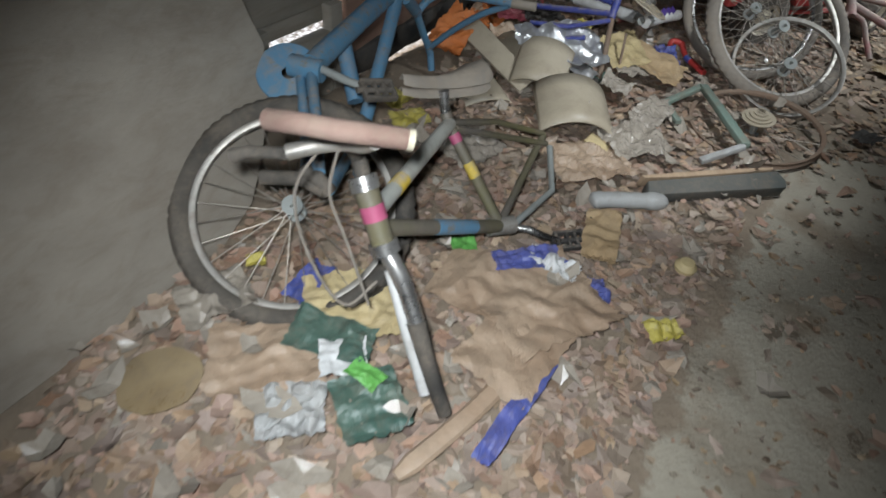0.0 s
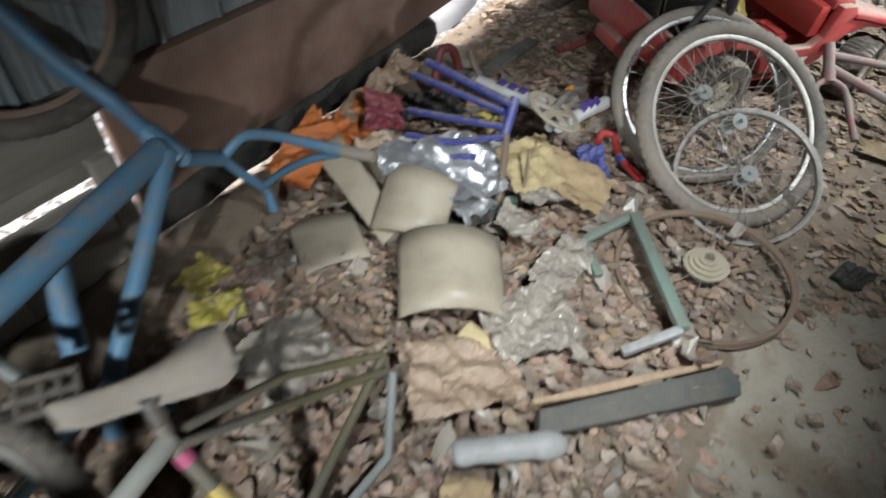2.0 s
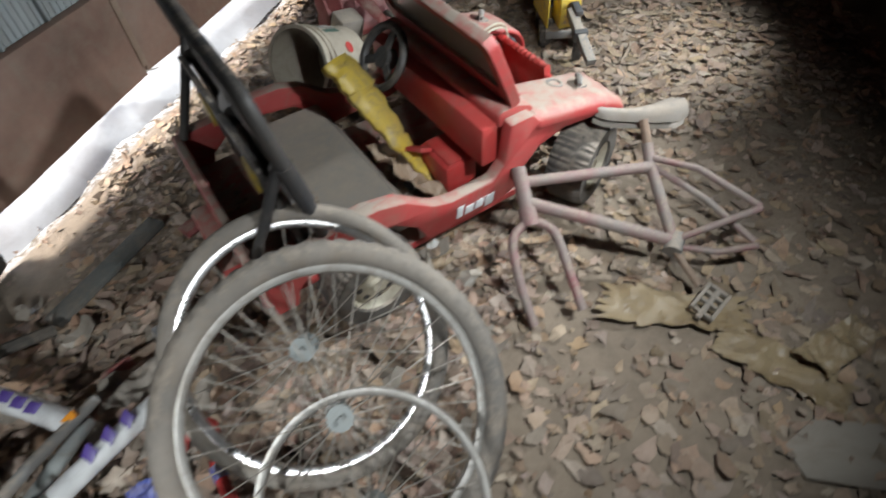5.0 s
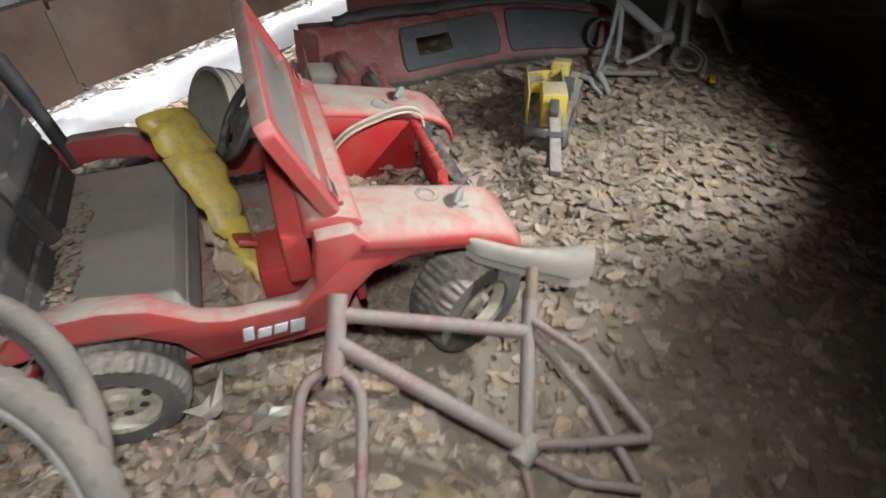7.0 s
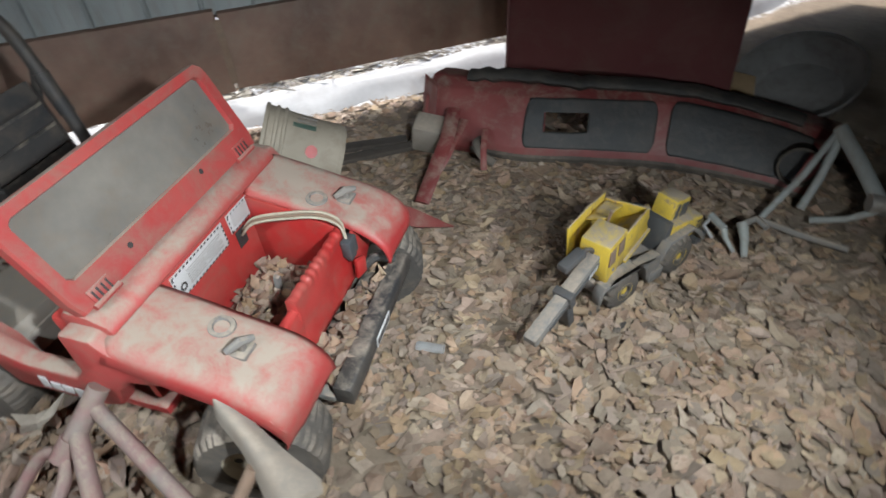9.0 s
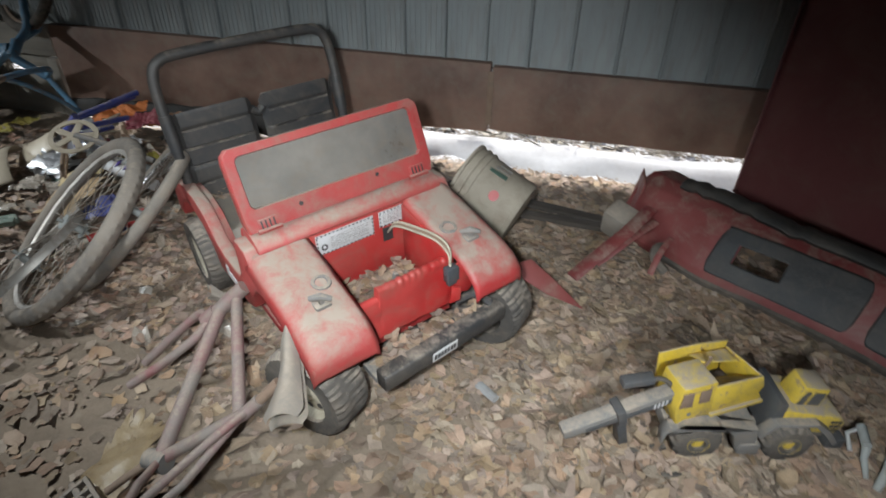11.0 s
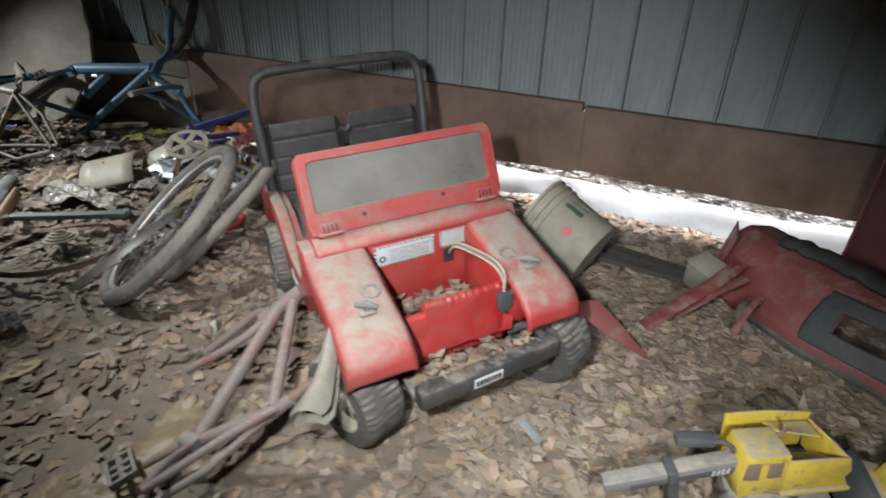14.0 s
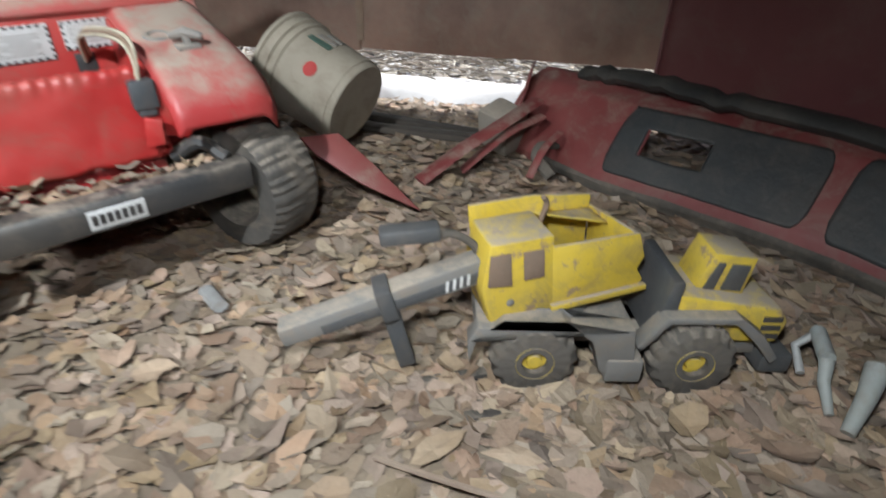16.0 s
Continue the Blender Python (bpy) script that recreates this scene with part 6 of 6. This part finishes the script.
crumple("buff_paper", (0.42, 0.40, 0.03), (0.22, 0.20), "buff", "printed buff paper sack", "paper", 20, 0.025, 24, (4, 0), 10)
crumple("blue_wrapper", (0.30, 0.45, 0.03), (0.07, 0.13), "bluebag", "blue and white wrapper", "wrapper", -20, 0.02, 25, (0, 0), 16)
crumple("blue_wrapper", (0.835, 0.625, 0.05), (0.18, 0.07), "bluebag", "torn strip of blue and white wrapper", "wrapper", 18, 0.03, 26, (0, 0), 16)
crumple("white_wrapper", (0.90, 0.62, 0.055), (0.14, 0.06), "white", "torn white wrapper edge", "wrapper", -30, 0.03, 27, (0, 0), 18)
crumple("green_wrapper", (0.40, 0.29, 0.04), (0.19, 0.11), "greenbag", "dark green printed wrapper", "wrapper", -8, 0.025, 28, (0, 0), 14)
crumple("green_wrapper", (0.52, 0.15, 0.03), (0.14, 0.16), "greenbag", "dark green wrapper with lime print", "wrapper", 30, 0.025, 29, (0, 0), 14)
crumple("lime_wrapper", (0.50, 0.20, 0.055), (0.08, 0.05), "lime", "bright green scrap of film", "wrapper", -30, 0.02, 30, (0, 0), 18)
crumple("lime_wrapper", (0.66, 0.66, 0.04), (0.07, 0.05), "lime", "bright green scrap of film", "wrapper", 20, 0.02, 31, (0, 0), 18)
crumple("white_wrapper", (0.44, 0.24, 0.045), (0.10, 0.09), "white", "white paper scrap with print", "wrapper", 15, 0.02, 32, (0, 0), 14)
crumple("blue_strip", (0.83, 0.20, 0.02), (0.30, 0.045), "bluebag", "long torn strip of blue film", "plastic strip", 62, 0.02, 33, (0, 0), 14, nu=30, nv=8)
crumple("yellow_scrap", (1.19, 0.49, 0.01), (0.09, 0.06), "lemon", "yellow plastic scrap on soil", "plastic scrap", 20, 0.03, 34, (0, 0), 20)
crumple("yellow_scrap", (0.165, 0.465, 0.06), (0.05, 0.04), "lemon", "yellow plastic cap by the wheel", "plastic scrap", 20, 0.02, 35, (0, 0), 20)
crumple("clear_bag", (0.37, 0.11, 0.02), (0.14, 0.12), "milky", "crumpled clear plastic bag", "plastic bag", 10, 0.04, 36, (0, 0), 18)
crumple("clear_bag", (1.20, 1.33, 0.02), (0.24, 0.20), "film", "crumpled clear plastic bag", "plastic bag", 30, 0.04, 37, (0, 0), 14)
crumple("clear_bag", (1.30, 1.55, 0.02), (0.12, 0.22), "film", "crumpled clear plastic film", "plastic bag", -30, 0.04, 38, (0, 0), 14)
crumple("clear_bag", (0.62, 1.15, 0.02), (0.22, 0.20), "film", "dusty clear film on litter", "plastic bag", 50, 0.035, 39, (0, 0), 14)
crumple("paper_sheet", (1.03, 1.16, 0.02), (0.26, 0.20), "kraft", "wet-looking brown paper on litter", "paper", 20, 0.035, 40, (0, 0), 12)
crumple("paper_sheet", (1.05, 0.80, 0.02), (0.10, 0.22), "card", "folded tan packet on brown litter", "packet", -10, 0.03, 41, (0, 0), 10)
crumple("blue_scrap", (1.02, 0.58, 0.02), (0.06, 0.08), "bluebag", "small blue plastic scrap", "plastic scrap", 10, 0.03, 42, (0, 0), 22)
crumple("black_scrap", (2.16, 1.645, 0.0), (0.10, 0.08), "tarp", "crumpled black plastic scrap", "plastic scrap", 40, 0.025, 43, (0, 0), 20)
lf = Shape().slab([(-0.062, 0.0), (-0.045, 0.022), (-0.012, 0.034), (0.020, 0.030), (0.034, 0.016), (0.060, 0.004), (0.040, -0.012), (0.016, -0.030), (-0.018, -0.032), (-0.046, -0.018)], 0.002, None, 0.0006)
solo("yellow_leaf", lf, M["buff"], "large pale yellow fallen leaf on soil", "leaf", m=pose(2.37, 1.82, 0.012, 6, -5, -30))
crumple("tan_film", (2.66, 2.31, -0.012), (0.34, 0.11), "wetfilm", "torn wet-looking tan film trodden into soil", "plastic film", -22, 0.020, 45, (0, 0), 8, ragged=0.22, nu=44, nv=24)
crumple("tan_film", (2.83, 2.10, -0.014), (0.30, 0.10), "wetfilm", "crinkled strip of yellowish film on soil", "plastic film", -50, 0.026, 46, (0, 0), 10, ragged=0.25, nu=34, nv=20)
crumple("tan_film", (2.97, 2.12, -0.002), (0.20, 0.09), "wetfilm", "folded end of yellowish film", "plastic film", 20, 0.036, 49, (0, 0), 13, ragged=0.2)
solo("concrete_fragment", Shape().slab([(0, 0), (0.19, -0.03), (0.25, 0.04), (0.20, 0.12), (0.06, 0.13), (-0.02, 0.07)], 0.014, None, 0.004), M["cement"], "flat broken piece of pale concrete in soil", "concrete", m=pose(2.74, 1.86, -0.012, 0, 0, -12))
disc = [((0.088 + 0.009 * noise.noise((math.cos(a) * 2, math.sin(a) * 2, 5))) * math.cos(a), (0.080 + 0.012 * noise.noise((math.cos(a) * 2, math.sin(a) * 2, 9))) * math.sin(a)) for a in (2 * math.pi * k / 30 for k in range(30))]
solo("mustard_disc", Shape().slab(disc, 0.006, None, 0.002), M["wetfilm"], "flattened round mustard-coloured mat", "mat", m=pose(0.075, 0.135, 0.026, 3, -4, 10))
for k, (x, y, w, h, mt, lb) in enumerate(((0.80, 1.98, 0.12, 0.12, "white", "white paper scrap"), (0.93, 2.02, 0.14, 0.12, "kraft", "brown wrapper"), (0.88, 1.92, 0.10, 0.14, "crimson", "dark red wrapper"), (1.00, 1.95, 0.12, 0.10, "buff", "tan wrapper"), (0.98, 2.10, 0.16, 0.14, "litter", "brown rag"), (1.12, 2.02, 0.10, 0.10, "white", "white scrap"), (0.82, 2.22, 0.18, 0.14, "tarp", "black rag"), (1.05, 2.14, 0.10, 0.08, "lemon", "yellow scrap"), (0.90, 2.30, 0.16, 0.12, "tarp", "black film"), (1.16, 1.68, 0.12, 0.10, "film", "clear film scrap"), (1.33, 2.32, 0.14, 0.10, "rubber", "grey rag"), (0.70, 1.94, 0.14, 0.10, "kraft", "brown rag"))):
    crumple("rubbish", (x, y, 0.03 + 0.012 * (k % 4)), (w, h), mt, lb + " in the rubbish heap", "rubbish", 37 * k, 0.05, 60 + k, (6, 5), 14)

# broken timber, window frame, bottle
plank = thing("broken_plank", pose(1.44, 1.16, 0.0, 0, 0, 19.5), "blue-black painted plank with a split raw edge", "plank")
part("plank_face", Shape().slab([(-0.26, 0.0), (0.25, -0.01), (0.262, 0.02), (0.25, 0.062), (-0.24, 0.055)], 0.05, None, 0.005), M["blackboard"], plank, m=pose(0, -0.045, 0.0, 14, 0, 0))
part("split_edge", Shape().slab([(-0.245, 0.0), (-0.1, -0.006), (0.24, 0.0), (0.25, 0.012), (0.0, 0.016), (-0.25, 0.012)], 0.045, None, 0.003), M["rawwood"], plank, "raw split wood edge", m=pose(0, 0.022, 0.018, 14, 0, 0))

wfm = thing("small_window_frame", pose(0, 0, 0), "broken sea-green painted wooden window frame", "window frame")
gp = [(1.512, 1.742, 0.075), (1.571, 1.318, 0.085), (1.431, 1.272, 0.030), (1.370, 1.665, 0.022)]


def rail(a, b, w, h, mat, lab=""):
    a, b = Vector(a), Vector(b)
    m = Matrix.Translation(a) @ (b - a).to_track_quat("X", "Z").to_matrix().to_4x4()
    part("rail", Shape().box((0, -w, 0), ((b - a).length, w, h), None, 0.004), M[mat], wfm, lab, m=m)


rail(gp[0], gp[1], 0.017, 0.022, "teal")
rail(gp[1], gp[2], 0.012, 0.020, "milky", "bare white aluminium rail")
rail(gp[3], gp[0], 0.013, 0.020, "teal")
rail(gp[3], (1.40, 1.53, 0.02), 0.013, 0.018, "teal")

bt = Shape().tube(curve([(1.03, 0.965, 0.03), (1.06, 0.972, 0.036), (1.14, 0.99, 0.036), (1.20, 1.003, 0.034), (1.235, 1.01, 0.033), (1.275, 1.02, 0.033)], 4), [0.012, 0.024, 0.03, 0.031, 0.031, 0.029, 0.03, 0.031, 0.029, 0.030, 0.031, 0.03, 0.028, 0.031, 0.033, 0.034, 0.034, 0.033, 0.030, 0.026, 0.016], 14, flat=0.75)
solo("plastic_bottle", bt, M["milky"], "crushed milky plastic bottle on litter", "bottle")
solo("round_stone", Shape().turn([(0, 0.03), (0.02, 0.028), (0.032, 0.012), (0.03, 0), (0, -0.01)], 14), M["buff"], "flat yellowish disc by the plank", "disc", m=pose(1.30, 0.76, 0.0))

# tools and oddments
hk = thing("pipe_clamp", pose(0, 0, 0), "red and blue hand clamp lying on soil", "clamp")
part("jaw", Shape().tube(curve([(1.455, 2.155, 0.05), (1.47, 2.20, 0.06), (1.515, 2.205, 0.055), (1.525, 2.16, 0.04), (1.53, 2.11, 0.035)]), 0.013, 10), M["redclean"], hk, "red curved jaw")
part("collar", Shape().tube([(1.53, 2.11, 0.035), (1.545, 2.08, 0.032)], 0.016, 10), M["navy"], hk, "blue collar")
part("handle", Shape().tube([(1.545, 2.08, 0.032), (1.565, 2.04, 0.03), (1.588, 1.99, 0.028)], 0.014, 10), M["redclean"], hk)
tl = thing("bent_handle", pose(0, 0, 0), "red ring handle on a black arm beside the wall", "handle")
part("ring", Shape().tube(curve([(0.93, 2.50, 0.10), (0.90, 2.47, 0.19), (0.86, 2.42, 0.20), (0.85, 2.38, 0.11), (0.87, 2.38, 0.04)]), 0.016, 10), M["carred"], tl)
part("arm", Shape().tube([(0.90, 2.45, 0.10), (0.99, 2.50, 0.09), (1.07, 2.56, 0.06)], 0.016, 8), M["tyredark"], tl)
cp = thing("crank_and_pedal", pose(0, 0, 0), "rusty red crank with a bright chrome pedal", "bicycle pedal")
part("crank", Shape().tube([(1.15, 2.33, 0.04), (1.26, 2.40, 0.05), (1.36, 2.445, 0.07)], 0.012, 8), M["rust"], cp)
part("red_sleeve", Shape().tube([(1.235, 2.385, 0.048), (1.30, 2.42, 0.058)], 0.016, 8), M["carred"], cp)
part("pedal_block", Shape().box((-0.032, -0.024, -0.016), (0.032, 0.024, 0.020), pose(1.395, 2.46, 0.09, 10, 5, 30), 0.008), M["foil"], cp, "bright chrome pedal block")
solo("black_batten", Shape().box((0, 0, 0), (0.42, 0.06, 0.022), None, 0.004), M["blackboard"], "black painted batten on soil by the gap", "batten", m=pose(1.05, 2.60, 0.01, 0, 0, 58))
solo("black_batten", Shape().box((0, 0, 0), (0.7, 0.05, 0.02), None, 0.004), M["darkwood"], "dark batten on soil by the gap", "batten", m=pose(1.40, 3.40, 0.01, 0, 0, 52))
solo("black_batten", Shape().box((0, 0, 0), (0.6, 0.05, 0.02), None, 0.004), M["darkwood"], "dark batten on soil beside the pail", "batten", m=pose(1.66, 3.55, 0.01, 0, 0, 60))
solo("white_stub", Shape().tube([(2.56, 3.235, 0.015), (2.625, 3.265, 0.02)], 0.014, 8, flat=0.7), M["milky"], "whitish plastic stub on leaves", "plastic scrap")
solo("twig", Shape().tube(curve([(2.97, 3.47, 0.01), (3.02, 3.53, 0.02), (3.06, 3.60, 0.015)]), 0.004, 6), M["leaf"], "pale broken twig on soil", "twig")
solo("red_stem", Shape().tube(curve([(0.60, 0.02, 0.02), (0.75, 0.20, 0.03), (0.88, 0.40, 0.035), (0.98, 0.56, 0.03)]), [0.012] + [0.022] * 17 + [0.014], 8, flat=0.5), M["kraft"], "rolled brown paper roll on litter", "paper roll")

# things beyond the bumper
solo("white_basin", Shape().turn([(0.0, 0.0), (0.13, 0.0), (0.16, 0.02), (0.20, 0.12), (0.215, 0.125), (0.21, 0.132), (0.15, 0.025), (0.0, 0.012)], 36), M["milky"], "white plastic basin standing tipped beyond the bumper", "basin", m=facing((2.90, 4.98, 0.10), (-0.1, -0.45, 0.85)))
solo("tan_board", Shape().slab([(0, 0), (0.5, 0.03), (0.46, 0.24), (0.05, 0.28)], 0.012, None, 0.003), M["card"], "tan board lying behind the bumper", "board", m=Matrix.Translation((2.35, 4.62, 0.02)) @ pose(0, 0, 0, 42, 0, 12))
solo("pale_bin", Shape().turn([(0.0, 0.0), (0.10, 0.0), (0.125, 0.30), (0.132, 0.31), (0.12, 0.31), (0.095, 0.012), (0.0, 0.012)], 32), M["pail"], "pale plastic bin standing in the dark", "bin", m=pose(3.75, 5.1, -0.01))

# yellow sack in the toy car
sk = Shape()
path = curve([(2.128, 2.764, 0.172), (2.085, 2.80, 0.225), (2.035, 2.845, 0.30), (1.985, 2.885, 0.385), (1.945, 2.915, 0.45), (1.915, 2.93, 0.485)], 5)
rad = [0.012 + 0.050 * min(1, k / 16) for k in range(len(path))]
sk.tube([p + Vector((0.012 * noise.noise((k * 0.6, 1, 1)), 0.012 * noise.noise((k * 0.6, 5, 1)), 0)) for k, p in enumerate(path)], [r * (1 + 0.25 * noise.noise((k * 0.9, 2, 7))) for k, r in enumerate(rad)], 14, flat=0.5)
solo("yellow_sack", sk, M["yellowbag"], "crumpled yellow sack draped over the toy car seat", "sack")
crumple("sack_liner", (2.06, 2.79, 0.17), (0.12, 0.28), "kraft", "torn brown liner under the yellow sack", "sack liner", 40, 0.05, 71, (10, 20), 14)
sp = Shape().box((-0.05, -0.02, 0), (0.05, 0.02, 0.012), None, 0.002)
solo("sack_print", sp, M["redclean"], "red printed patch on the yellow sack", "label", m=Matrix.Translation((2.085, 2.795, 0.262)) @ pose(0, 0, 0, 25, 20, 128))
